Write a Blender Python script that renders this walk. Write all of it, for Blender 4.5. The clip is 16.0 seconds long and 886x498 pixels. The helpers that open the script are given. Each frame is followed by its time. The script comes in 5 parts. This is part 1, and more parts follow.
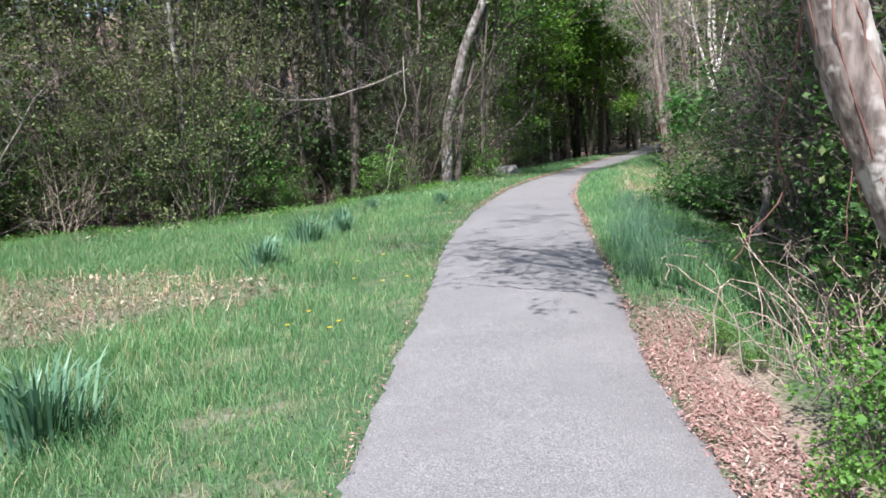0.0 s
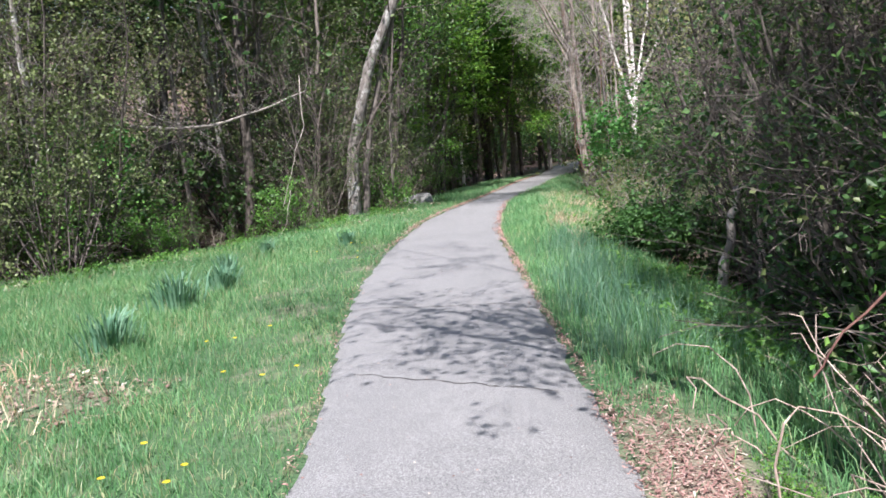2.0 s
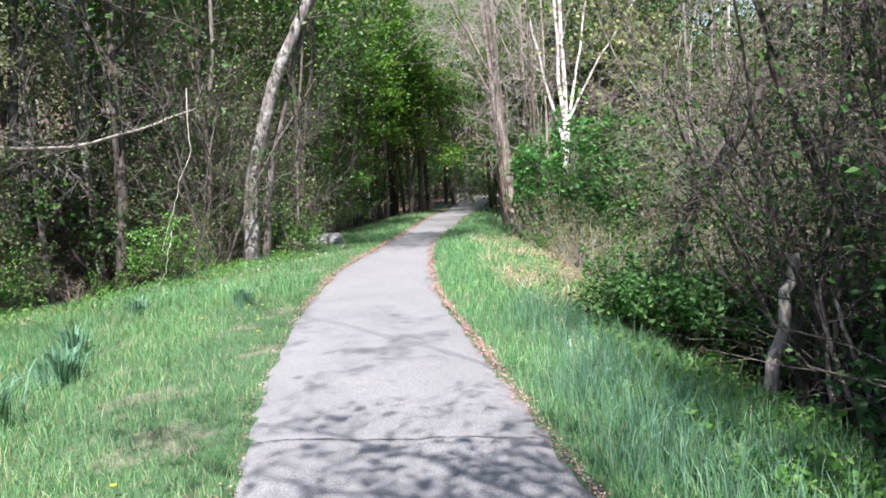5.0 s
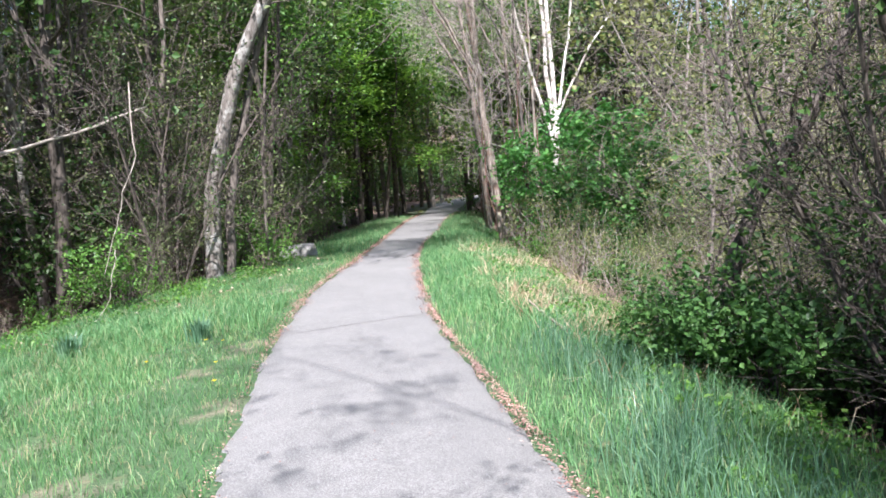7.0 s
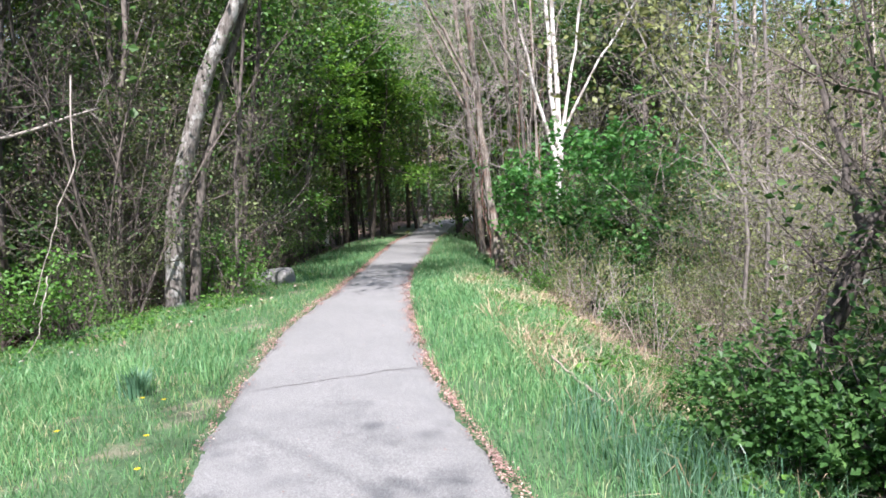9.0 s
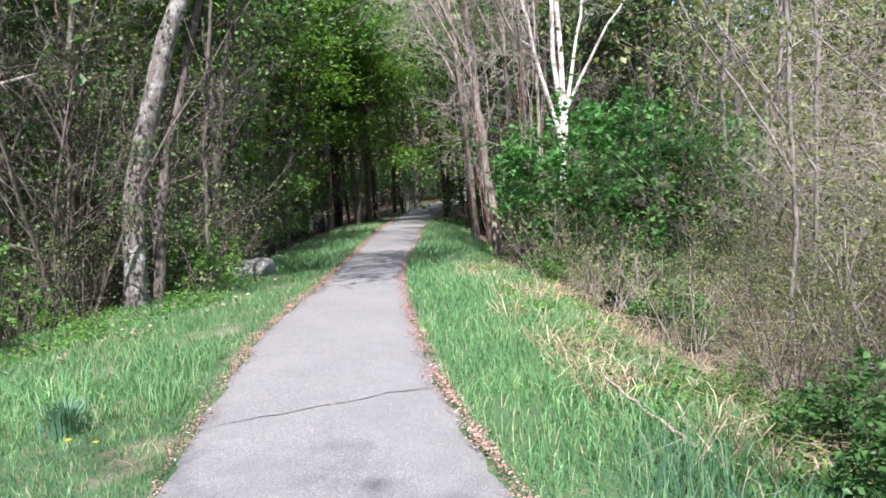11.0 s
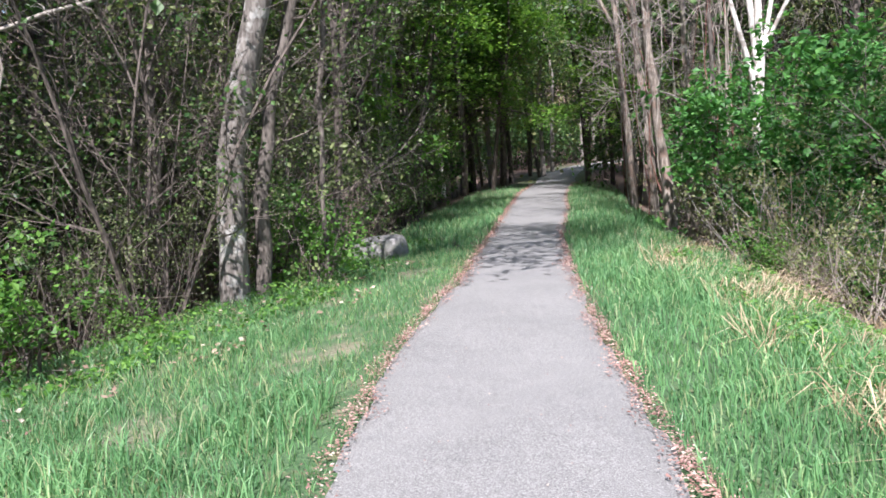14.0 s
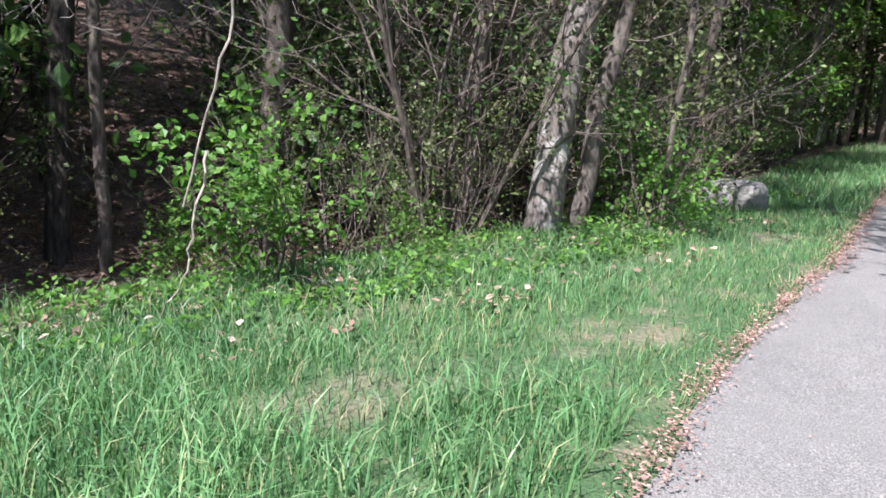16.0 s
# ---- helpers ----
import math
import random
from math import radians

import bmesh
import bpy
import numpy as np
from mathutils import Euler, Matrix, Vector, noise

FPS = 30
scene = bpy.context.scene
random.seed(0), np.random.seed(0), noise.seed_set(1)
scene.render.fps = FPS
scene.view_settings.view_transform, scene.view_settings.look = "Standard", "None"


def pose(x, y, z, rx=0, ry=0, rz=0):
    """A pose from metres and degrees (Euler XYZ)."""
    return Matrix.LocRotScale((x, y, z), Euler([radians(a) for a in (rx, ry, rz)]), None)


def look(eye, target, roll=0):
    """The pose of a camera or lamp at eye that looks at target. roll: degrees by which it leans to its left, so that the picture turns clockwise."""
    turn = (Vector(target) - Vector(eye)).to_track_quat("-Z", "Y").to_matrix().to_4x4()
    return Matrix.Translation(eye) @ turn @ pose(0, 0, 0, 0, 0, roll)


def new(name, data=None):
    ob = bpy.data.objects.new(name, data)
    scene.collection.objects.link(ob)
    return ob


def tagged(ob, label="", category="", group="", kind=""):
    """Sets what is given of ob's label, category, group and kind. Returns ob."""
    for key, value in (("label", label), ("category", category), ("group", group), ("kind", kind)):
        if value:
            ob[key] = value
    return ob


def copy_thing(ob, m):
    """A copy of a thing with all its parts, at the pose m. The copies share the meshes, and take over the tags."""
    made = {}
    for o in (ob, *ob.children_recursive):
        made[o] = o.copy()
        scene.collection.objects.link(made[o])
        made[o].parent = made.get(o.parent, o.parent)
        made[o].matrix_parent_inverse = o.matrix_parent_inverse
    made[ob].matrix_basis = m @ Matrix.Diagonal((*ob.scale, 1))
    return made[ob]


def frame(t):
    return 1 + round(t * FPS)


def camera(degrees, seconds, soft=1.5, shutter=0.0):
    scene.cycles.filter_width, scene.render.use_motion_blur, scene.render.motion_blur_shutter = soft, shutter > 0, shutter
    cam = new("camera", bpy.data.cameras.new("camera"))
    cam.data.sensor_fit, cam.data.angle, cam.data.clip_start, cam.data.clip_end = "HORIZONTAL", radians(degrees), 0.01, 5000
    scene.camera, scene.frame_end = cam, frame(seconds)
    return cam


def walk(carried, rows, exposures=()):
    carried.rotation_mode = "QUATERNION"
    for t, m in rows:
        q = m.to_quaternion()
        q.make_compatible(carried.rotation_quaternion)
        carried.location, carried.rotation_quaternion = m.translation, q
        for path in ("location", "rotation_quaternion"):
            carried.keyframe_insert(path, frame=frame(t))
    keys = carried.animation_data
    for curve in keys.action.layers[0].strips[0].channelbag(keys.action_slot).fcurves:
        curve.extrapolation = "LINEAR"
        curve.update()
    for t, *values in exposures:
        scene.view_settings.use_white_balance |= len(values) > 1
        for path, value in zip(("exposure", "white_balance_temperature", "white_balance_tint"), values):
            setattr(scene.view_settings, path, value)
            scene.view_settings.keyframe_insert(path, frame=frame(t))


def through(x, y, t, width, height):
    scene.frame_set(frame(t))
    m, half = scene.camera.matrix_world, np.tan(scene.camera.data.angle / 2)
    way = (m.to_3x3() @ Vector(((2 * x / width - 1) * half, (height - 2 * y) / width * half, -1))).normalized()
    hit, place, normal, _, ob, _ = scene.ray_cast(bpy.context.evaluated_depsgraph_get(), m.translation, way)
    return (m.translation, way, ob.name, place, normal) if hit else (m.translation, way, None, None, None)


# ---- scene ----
cam = camera(55.0, 16.0, soft=1.65)
PATH = [
    (0, (3.555, 4.623, 1.465), (2.859, 6.476, 1.175), -3.3),
    (0.5, (3.419, 5.16, 1.464), (2.833, 7.051, 1.178), -0.5),
    (1, (3.292, 5.675, 1.464), (2.756, 7.584, 1.202), -3.5),
    (1.5, (3.123, 6.151, 1.505), (2.599, 8.066, 1.269), -1.0),
    (2, (2.94, 6.586, 1.537), (2.44, 8.506, 1.284), -4.5),
    (2.5, (2.79, 7.042, 1.578), (2.333, 8.969, 1.302), -1.7),
    (3, (2.611, 7.485, 1.589), (2.177, 9.422, 1.34), -2.1),
    (3.5, (2.44, 7.911, 1.574), (2.064, 9.864, 1.36), -3.6),
    (4, (2.224, 8.341, 1.591), (1.881, 10.304, 1.42), -2.4),
    (4.5, (2.034, 8.774, 1.604), (1.753, 10.748, 1.443), -5.5),
    (5, (1.898, 9.239, 1.618), (1.641, 11.213, 1.422), -2.7),
    (5.2, (1.848, 9.418, 1.616), (1.605, 11.396, 1.45), -2.8),
    (7.3, (1.395, 11.187, 1.618), (1.204, 13.168, 1.42), -3.9),
    (7.5, (1.358, 11.356, 1.619), (1.143, 13.336, 1.438), -1.6),
    (8, (1.271, 11.783, 1.621), (1.094, 13.764, 1.412), -5.3),
    (8.5, (1.215, 12.209, 1.621), (1.056, 14.195, 1.449), -3.1),
    (9, (1.138, 12.632, 1.62), (0.983, 14.62, 1.469), -2.4),
    (9.2, (1.106, 12.794, 1.619), (0.962, 14.782, 1.457), -3.8),
    (11.3, (0.743, 14.447, 1.537), (0.625, 16.434, 1.345), -2.8),
    (11.5, (0.706, 14.619, 1.538), (0.596, 16.607, 1.343), -3.9),
    (12, (0.627, 15.072, 1.511), (0.518, 17.058, 1.307), -4.9),
    (12.5, (0.489, 15.548, 1.483), (0.223, 17.52, 1.289), -3.9),
    (13, (0.359, 15.988, 1.476), (0.078, 17.955, 1.249), -6.0),
    (13.5, (0.243, 16.43, 1.482), (-0.067, 18.392, 1.254), -2.0),
    (14, (0.088, 16.85, 1.481), (-0.332, 18.789, 1.223), -3.5),
    (14.5, (-0.043, 17.255, 1.465), (-0.601, 19.158, 1.213), -0.7),
    (15, (-0.192, 17.654, 1.444), (-0.97, 19.476, 1.169), -2.0),
    (15.5, (-0.311, 18.038, 1.41), (-1.096, 19.857, 1.133), -0.7),
    (16, (-0.472, 18.423, 1.395), (-1.575, 20.027, 0.934), 4.4),
]

walk(cam, [(t, look(eye, aim, roll)) for t, eye, aim, roll in PATH], exposures=[(0, 1.14, 6150, 15), (2.5, 1.36, 6150, 15), (5, 1.53, 6150, 15), (8.5, 1.49, 6150, 15), (12, 1.36, 6150, 16), (16, 1.36, 6150, 16)])

# ---- light ----
SUN_DIR = Vector((0.1, -0.93, 1.22)).normalized()
sun = new("sun", bpy.data.lights.new("sun", "SUN"))
sun.data.energy, sun.data.angle, sun.data.color = 4.6, radians(0.6), (1.0, 0.96, 0.92)
sun.matrix_world = look(SUN_DIR * 60, (0, 0, 0))
world = bpy.data.worlds.new("world")
scene.world = world
world.use_nodes = True
sky = world.node_tree.nodes.new("ShaderNodeTexSky")
sky.sky_type, sky.sun_disc = "NISHITA", False
sky.sun_elevation = math.asin(SUN_DIR.z)
sky.sun_rotation = math.atan2(SUN_DIR.x, SUN_DIR.y)
background = world.node_tree.nodes["Background"]
background.inputs["Strength"].default_value = 0.085
world.node_tree.links.new(sky.outputs["Color"], background.inputs["Color"])


# ---- materials ----
def nodes_of(name):
    m = bpy.data.materials.new(name)
    m.use_nodes = True
    return m, m.node_tree.nodes, m.node_tree.links


def noise_node(N, L, scale, detail=4.0, source="Object", rough=0.6):
    c = N.new("ShaderNodeTexCoord")
    n = N.new("ShaderNodeTexNoise")
    n.inputs["Scale"].default_value, n.inputs["Detail"].default_value = scale, detail
    n.inputs["Roughness"].default_value = rough
    L.new(c.outputs[source], n.inputs["Vector"])
    return n


def ramp(N, L, value, stops):
    r = N.new("ShaderNodeValToRGB")
    el = r.color_ramp.elements
    while len(el) < len(stops):
        el.new(0.5)
    for e, (p, c) in zip(el, stops):
        e.position, e.color = p, (*c, 1)
    L.new(value, r.inputs["Fac"])
    return r.outputs["Color"]


def mixed(N, L, fac, a, b, mode="MIX"):
    x = N.new("ShaderNodeMix")
    x.data_type, x.blend_type = "RGBA", mode
    for key, v in (("Factor", fac), ("A", a), ("B", b)):
        s = [i for i in x.inputs if i.name == key and i.enabled][0]
        if isinstance(v, (int, float)):
            s.default_value = v
        elif isinstance(v, tuple):
            s.default_value = (*v, 1)
        else:
            L.new(v, s)
    return [o for o in x.outputs if o.enabled][0]


def bump(N, L, height, strength, distance, shader):
    b = N.new("ShaderNodeBump")
    b.inputs["Strength"].default_value, b.inputs["Distance"].default_value = strength, distance
    L.new(height, b.inputs["Height"])
    L.new(b.outputs["Normal"], shader.inputs["Normal"])


def bark_material(name, dark, light, scale=9.0, patch=None):
    m, N, L = nodes_of(name)
    p = N["Principled BSDF"]
    p.inputs["Roughness"].default_value = 0.9
    c = N.new("ShaderNodeTexCoord")
    mp = N.new("ShaderNodeMapping")
    mp.inputs["Scale"].default_value = (1, 1, 0.25)
    n = N.new("ShaderNodeTexNoise")
    n.inputs["Scale"].default_value, n.inputs["Detail"].default_value = scale * 3, 5
    L.new(c.outputs["Object"], mp.inputs["Vector"])
    L.new(mp.outputs["Vector"], n.inputs["Vector"])
    col = ramp(N, L, n.outputs["Fac"], [(0.35, dark), (0.65, light)])
    if patch:
        big = noise_node(N, L, scale * 0.6, 3)
        col = mixed(N, L, ramp(N, L, big.outputs["Fac"], [(0.52, (0, 0, 0)), (0.6, (1, 1, 1))]), col, patch)
    oi = N.new("ShaderNodeObjectInfo")
    v = ramp(N, L, oi.outputs["Random"], [(0, (0.75, 0.75, 0.75)), (1, (1.2, 1.17, 1.12))])
    L.new(mixed(N, L, 1.0, col, v, "MULTIPLY"), p.inputs["Base Color"])
    bump(N, L, n.outputs["Fac"], 0.7, 0.02, p)
    return m


def leaf_material(name, stops, through=0.35, gloss=0.45):
    """Thin leaves or blades: each island takes its own colour from the stops."""
    m, N, L = nodes_of(name)
    p = N["Principled BSDF"]
    p.inputs["Roughness"].default_value = gloss
    p.inputs["Specular IOR Level"].default_value = 0.35
    g = N.new("ShaderNodeNewGeometry")
    col = ramp(N, L, g.outputs["Random Per Island"], stops)
    n = noise_node(N, L, 0.7, 3)
    var = ramp(N, L, n.outputs["Fac"], [(0.3, (0.72, 0.78, 0.75)), (0.7, (1.2, 1.15, 1.05))])
    col = mixed(N, L, 1.0, col, var, "MULTIPLY")
    L.new(col, p.inputs["Base Color"])
    tr = N.new("ShaderNodeBsdfTranslucent")
    L.new(mixed(N, L, 1.0, col, (1.2, 1.25, 0.75), "MULTIPLY"), tr.inputs["Color"])
    ms = N.new("ShaderNodeMixShader")
    ms.inputs["Fac"].default_value = through
    L.new(p.outputs["BSDF"], ms.inputs[1])
    L.new(tr.outputs["BSDF"], ms.inputs[2])
    L.new(ms.outputs["Shader"], N["Material Output"].inputs["Surface"])
    return m


def asphalt_material():
    m, N, L = nodes_of("weathered_asphalt")
    p = N["Principled BSDF"]
    p.inputs["Roughness"].default_value = 0.85
    fine = noise_node(N, L, 120, 4, rough=0.85)
    mid = noise_node(N, L, 45, 5, rough=0.75)
    big = noise_node(N, L, 1.3, 4)
    col = ramp(N, L, fine.outputs["Fac"], [(0.34, (0.074, 0.072, 0.071)), (0.5, (0.2, 0.196, 0.193)), (0.68, (0.41, 0.402, 0.395))])
    col = mixed(N, L, 1.0, col, ramp(N, L, big.outputs["Fac"], [(0.3, (0.9, 0.9, 0.9)), (0.7, (1.06, 1.055, 1.05))]), "MULTIPLY")
    stain = noise_node(N, L, 7, 5)
    col = mixed(N, L, 1.0, col, ramp(N, L, stain.outputs["Fac"], [(0.3, (0.94, 0.94, 0.945)), (0.7, (1.04, 1.04, 1.035))]), "MULTIPLY")
    col = mixed(N, L, ramp(N, L, mid.outputs["Fac"], [(0.62, (0, 0, 0)), (0.7, (0.75, 0.75, 0.75))]), col, (0.58, 0.56, 0.55))
    L.new(col, p.inputs["Base Color"])
    bump(N, L, fine.outputs["Fac"], 0.6, 0.006, p)
    return m


def ground_material():
    m, N, L = nodes_of("soil_and_turf")
    p = N["Principled BSDF"]
    p.inputs["Roughness"].default_value = 0.95
    a = N.new("ShaderNodeAttribute")
    a.attribute_name = "litter"
    b = N.new("ShaderNodeAttribute")
    b.attribute_name = "straw"
    fine, mid, big = noise_node(N, L, 45, 5), noise_node(N, L, 7, 4), noise_node(N, L, 0.8, 3)
    turf = ramp(N, L, fine.outputs["Fac"], [(0.3, (0.03, 0.065, 0.027)), (0.55, (0.07, 0.14, 0.055)), (0.75, (0.15, 0.2, 0.095))])
    turf = mixed(N, L, ramp(N, L, mid.outputs["Fac"], [(0.56, (0, 0, 0)), (0.72, (0.6, 0.6, 0.6))]), turf, (0.24, 0.19, 0.11))
    leaves = ramp(N, L, fine.outputs["Fac"], [(0.3, (0.055, 0.036, 0.028)), (0.5, (0.175, 0.113, 0.089)), (0.72, (0.38, 0.28, 0.23))])
    leaves = mixed(N, L, 1.0, leaves, ramp(N, L, mid.outputs["Fac"], [(0.3, (0.6, 0.6, 0.6)), (0.7, (1.2, 1.15, 1.1))]), "MULTIPLY")
    straw = ramp(N, L, fine.outputs["Fac"], [(0.3, (0.13, 0.09, 0.07)), (0.5, (0.31, 0.225, 0.18)), (0.75, (0.52, 0.41, 0.34))])
    col = mixed(N, L, a.outputs["Fac"], turf, leaves)
    L.new(mixed(N, L, b.outputs["Fac"], col, straw), p.inputs["Base Color"])
    bump(N, L, fine.outputs["Fac"], 0.8, 0.03, p)
    return m


def stone_material():
    m, N, L = nodes_of("granite")
    p = N["Principled BSDF"]
    p.inputs["Roughness"].default_value = 0.85
    f, b = noise_node(N, L, 40, 5), noise_node(N, L, 5, 4)
    col = ramp(N, L, f.outputs["Fac"], [(0.35, (0.14, 0.136, 0.13)), (0.6, (0.31, 0.297, 0.285))])
    col = mixed(N, L, ramp(N, L, b.outputs["Fac"], [(0.5, (0, 0, 0)), (0.62, (1, 1, 1))]), col, (0.2, 0.2, 0.17))
    L.new(col, p.inputs["Base Color"])
    bump(N, L, f.outputs["Fac"], 0.7, 0.02, p)
    return m


ASPHALT, GROUND, GRANITE = asphalt_material(), ground_material(), stone_material()
CRACK = bark_material("crack_dirt", (0.03, 0.028, 0.027), (0.08, 0.07, 0.065))
BARK_GREY = bark_material("grey_bark", (0.06, 0.05, 0.044), (0.2, 0.172, 0.152))
BARK_DARK = bark_material("dark_bark", (0.04, 0.033, 0.028), (0.13, 0.11, 0.095))
BARK_LICHEN = bark_material("lichened_bark", (0.1, 0.085, 0.075), (0.29, 0.262, 0.24), 8, (0.4, 0.39, 0.37))
BARK_MAPLE = bark_material("grey_brown_bark", (0.09, 0.07, 0.06), (0.28, 0.235, 0.21), 8, (0.46, 0.43, 0.4))
BARK_BIRCH = bark_material("birch_bark", (0.4, 0.37, 0.35), (0.82, 0.79, 0.77), 7, (0.3, 0.265, 0.245))
BARK_TAN = bark_material("shaggy_tan_bark", (0.15, 0.12, 0.1), (0.42, 0.36, 0.315), 8, (0.26, 0.185, 0.15))
TWIG = bark_material("twig_bark", (0.06, 0.049, 0.044), (0.185, 0.152, 0.135))
TWIG_PALE = bark_material("pale_twig", (0.22, 0.19, 0.17), (0.44, 0.395, 0.36))
TWIG_GREY = bark_material("grey_twig", (0.12, 0.105, 0.095), (0.29, 0.26, 0.235))
CANE = bark_material("dry_cane", (0.19, 0.14, 0.115), (0.43, 0.35, 0.295))
VINE = bark_material("red_vine", (0.11, 0.05, 0.04), (0.26, 0.135, 0.11))
LEAF_OLIVE = leaf_material("olive_leaf", [(0, (0.075, 0.1, 0.042)), (0.5, (0.135, 0.175, 0.072)), (1, (0.22, 0.26, 0.12))], 0.32)
LEAF_GREEN = leaf_material("fresh_leaf", [(0, (0.05, 0.13, 0.025)), (0.5, (0.10, 0.24, 0.045)), (1, (0.2, 0.36, 0.09))], 0.42)
LEAF_MAPLE = leaf_material("maple_leaf", [(0, (0.06, 0.15, 0.025)), (0.5, (0.13, 0.27, 0.045)), (1, (0.25, 0.4, 0.09))], 0.5)
# darkened leaf green: the shade of wood interior and hollow is in the colour
LEAF_SHADED = leaf_material("shaded_leaf", [(0, (0.025, 0.06, 0.018)), (0.6, (0.055, 0.12, 0.032)), (1, (0.1, 0.19, 0.055))], 0.3)
LEAF_MID = leaf_material("bush_leaf", [(0, (0.04, 0.1, 0.03)), (0.5, (0.075, 0.175, 0.05)), (1, (0.14, 0.27, 0.085))], 0.35)
LEAF_EMERALD = leaf_material("emerald_leaf", [(0, (0.05, 0.15, 0.04)), (0.5, (0.09, 0.26, 0.07)), (1, (0.18, 0.39, 0.12))], 0.4)
LEAF_PALE = leaf_material("budding_leaf", [(0, (0.13, 0.14, 0.065)), (0.5, (0.2, 0.22, 0.1)), (1, (0.3, 0.33, 0.15))], 0.4)
GRASS = leaf_material("grass_blade", [(0, (0.07, 0.175, 0.077)), (0.45, (0.132, 0.288, 0.13)), (0.85, (0.21, 0.385, 0.18)), (1, (0.4, 0.43, 0.26))], 0.3, 0.4)
GRASS_LAWN = leaf_material("lawn_blade", [(0, (0.065, 0.165, 0.068)), (0.5, (0.125, 0.275, 0.118)), (0.8, (0.2, 0.35, 0.16)), (1, (0.44, 0.38, 0.25))], 0.3, 0.4)
STRAP = leaf_material("daffodil_leaf", [(0, (0.07, 0.16, 0.1)), (0.6, (0.14, 0.27, 0.18)), (1, (0.24, 0.38, 0.27))], 0.25, 0.35)
STRAW = leaf_material("dead_stalk", [(0, (0.25, 0.17, 0.11)), (0.5, (0.45, 0.34, 0.24)), (1, (0.66, 0.55, 0.42))], 0.2, 0.7)
LITTER = leaf_material("fallen_leaf", [(0, (0.12, 0.075, 0.062)), (0.5, (0.27, 0.175, 0.145)), (0.85, (0.42, 0.31, 0.26)), (1, (0.62, 0.55, 0.48))], 0.12, 0.8)
SCALES = leaf_material("bud_scale", [(0, (0.17, 0.085, 0.078)), (0.5, (0.36, 0.205, 0.19)), (0.9, (0.48, 0.325, 0.3)), (1, (0.68, 0.57, 0.52))], 0.12, 0.8)
YELLOW = leaf_material("yellow_petal", [(0, (0.7, 0.5, 0.02)), (1, (0.8, 0.65, 0.05))], 0.3)

# ---- plan ----
EDGE_Y = [-60, -10, 4, 7.6, 9.4, 12, 14, 16.4, 19.6, 22.6, 25.6, 30, 33, 37, 41, 46.5, 50, 70, 80, 95, 140]
EDGE_L = [26, 8, 2.95, 1.9, 1.36, 0.64, -0.02, -0.62, -1.2, -1.58, -1.66, -2.1, -2.35, -2.75, -3.1, -3.6, -3.85, -4.9, -3.6, 3, 30]
EDGE_R = [27.8, 9.8, 4.75, 3.62, 3.02, 2.4, 1.87, 1.3, 0.5, -0.03, -0.42, -0.83, -0.98, -1.15, -1.45, -1.8, -1.95, -2.6, -0.8, 6, 34]
WOOD_Y = [-60, -5, 6, 12, 15.1, 16.4, 17.8, 20.7, 23, 25.5, 28, 33, 40, 50, 70, 140]
WOOD_L = [-20, -15, -13, -10, -7.9, -7.0, -5.4, -4.4, -3.8, -3.5, -3.5, -4.1, -5.0, -6.2, -7.2, -12]
BANK_Y = [-60, 0, 6, 9, 11, 13, 15, 18.5, 22, 27, 33, 40, 50, 70, 140]
BANK_R = [31, 8.5, 5.4, 4.5, 4.05, 3.6, 3.1, 2.5, 1.9, 1.2, 0.5, 0.1, -0.3, -1.4, -6]
_ys = np.arange(-60, 140, 0.25)
_k = np.exp(-0.5 * (np.arange(-6, 7) / 2.6) ** 2)
_k /= _k.sum()


def smoothed(ys, xs):
    v = np.interp(_ys, ys, xs)
    w = np.convolve(np.pad(v, 6, mode="edge"), _k, mode="valid")
    return lambda y: np.interp(y, _ys, w)


path_l, path_r = smoothed(EDGE_Y, EDGE_L), smoothed(EDGE_Y, EDGE_R)
wood_l, bank_r = smoothed(WOOD_Y, WOOD_L), smoothed(BANK_Y, BANK_R)


def step(a, b, t):
    u = np.clip((t - a) / (b - a), 0, 1)
    return u * u * (3 - 2 * u)


def wave(x, y, s=1.0):
    return (np.sin(1.7 * s * x + 0.9 * s * y) + np.sin(-1.1 * s * x + 2.1 * s * y + 1.3) + np.sin(2.9 * s * x - 0.7 * s * y + 2.1)) / 3


def profile(y):
    """Height of the path's middle: level, then gently downhill into the wood."""
    return -0.03 * np.clip(y - 24, 0, 36) * step(22, 30, y)


def height(x, y):
    x, y = np.asarray(x, float), np.asarray(y, float)
    z = profile(y) + 0 * x
    right = x - path_r(y)
    z = z - 0.95 * step(0.7, 4.2, right) + 0.03 * wave(x, y) * step(0.2, 1, right)
    left = path_l(y) - x
    z = z - 0.10 * step(0.6, 3.5, left) + 0.03 * wave(x, y) * step(0.2, 1, left)
    e = wood_l(y) - x
    z = z - 0.5 * step(0.0, 1.8, e) + 0.24 * np.clip(e - 2.6, 0, 45) + 0.07 * wave(x, y, 0.8) * step(0, 2, e)
    z = z + 0.42 * np.clip(right - 15, 0, 75) + 0.3 * np.clip(y - 92, 0, 80)
    under = (right < 0) & (left < 0)
    return np.where(under, z - 0.03, z)


def dry_patch(x, y):
    """Thin straw-coloured patches in the turf, mostly near the path."""
    near = step(2.6, 0.4, path_l(y) - x)
    return step(0.25, 0.75, wave(x, y, 2.3) + 0.45 * wave(x + 2, y, 5.3) + 0.5 * wave(1.3 * y, 1.7 * x, 9) + 0.3 * wave(x, 2 * y, 23) - 0.1) * (0.35 + 0.65 * near)


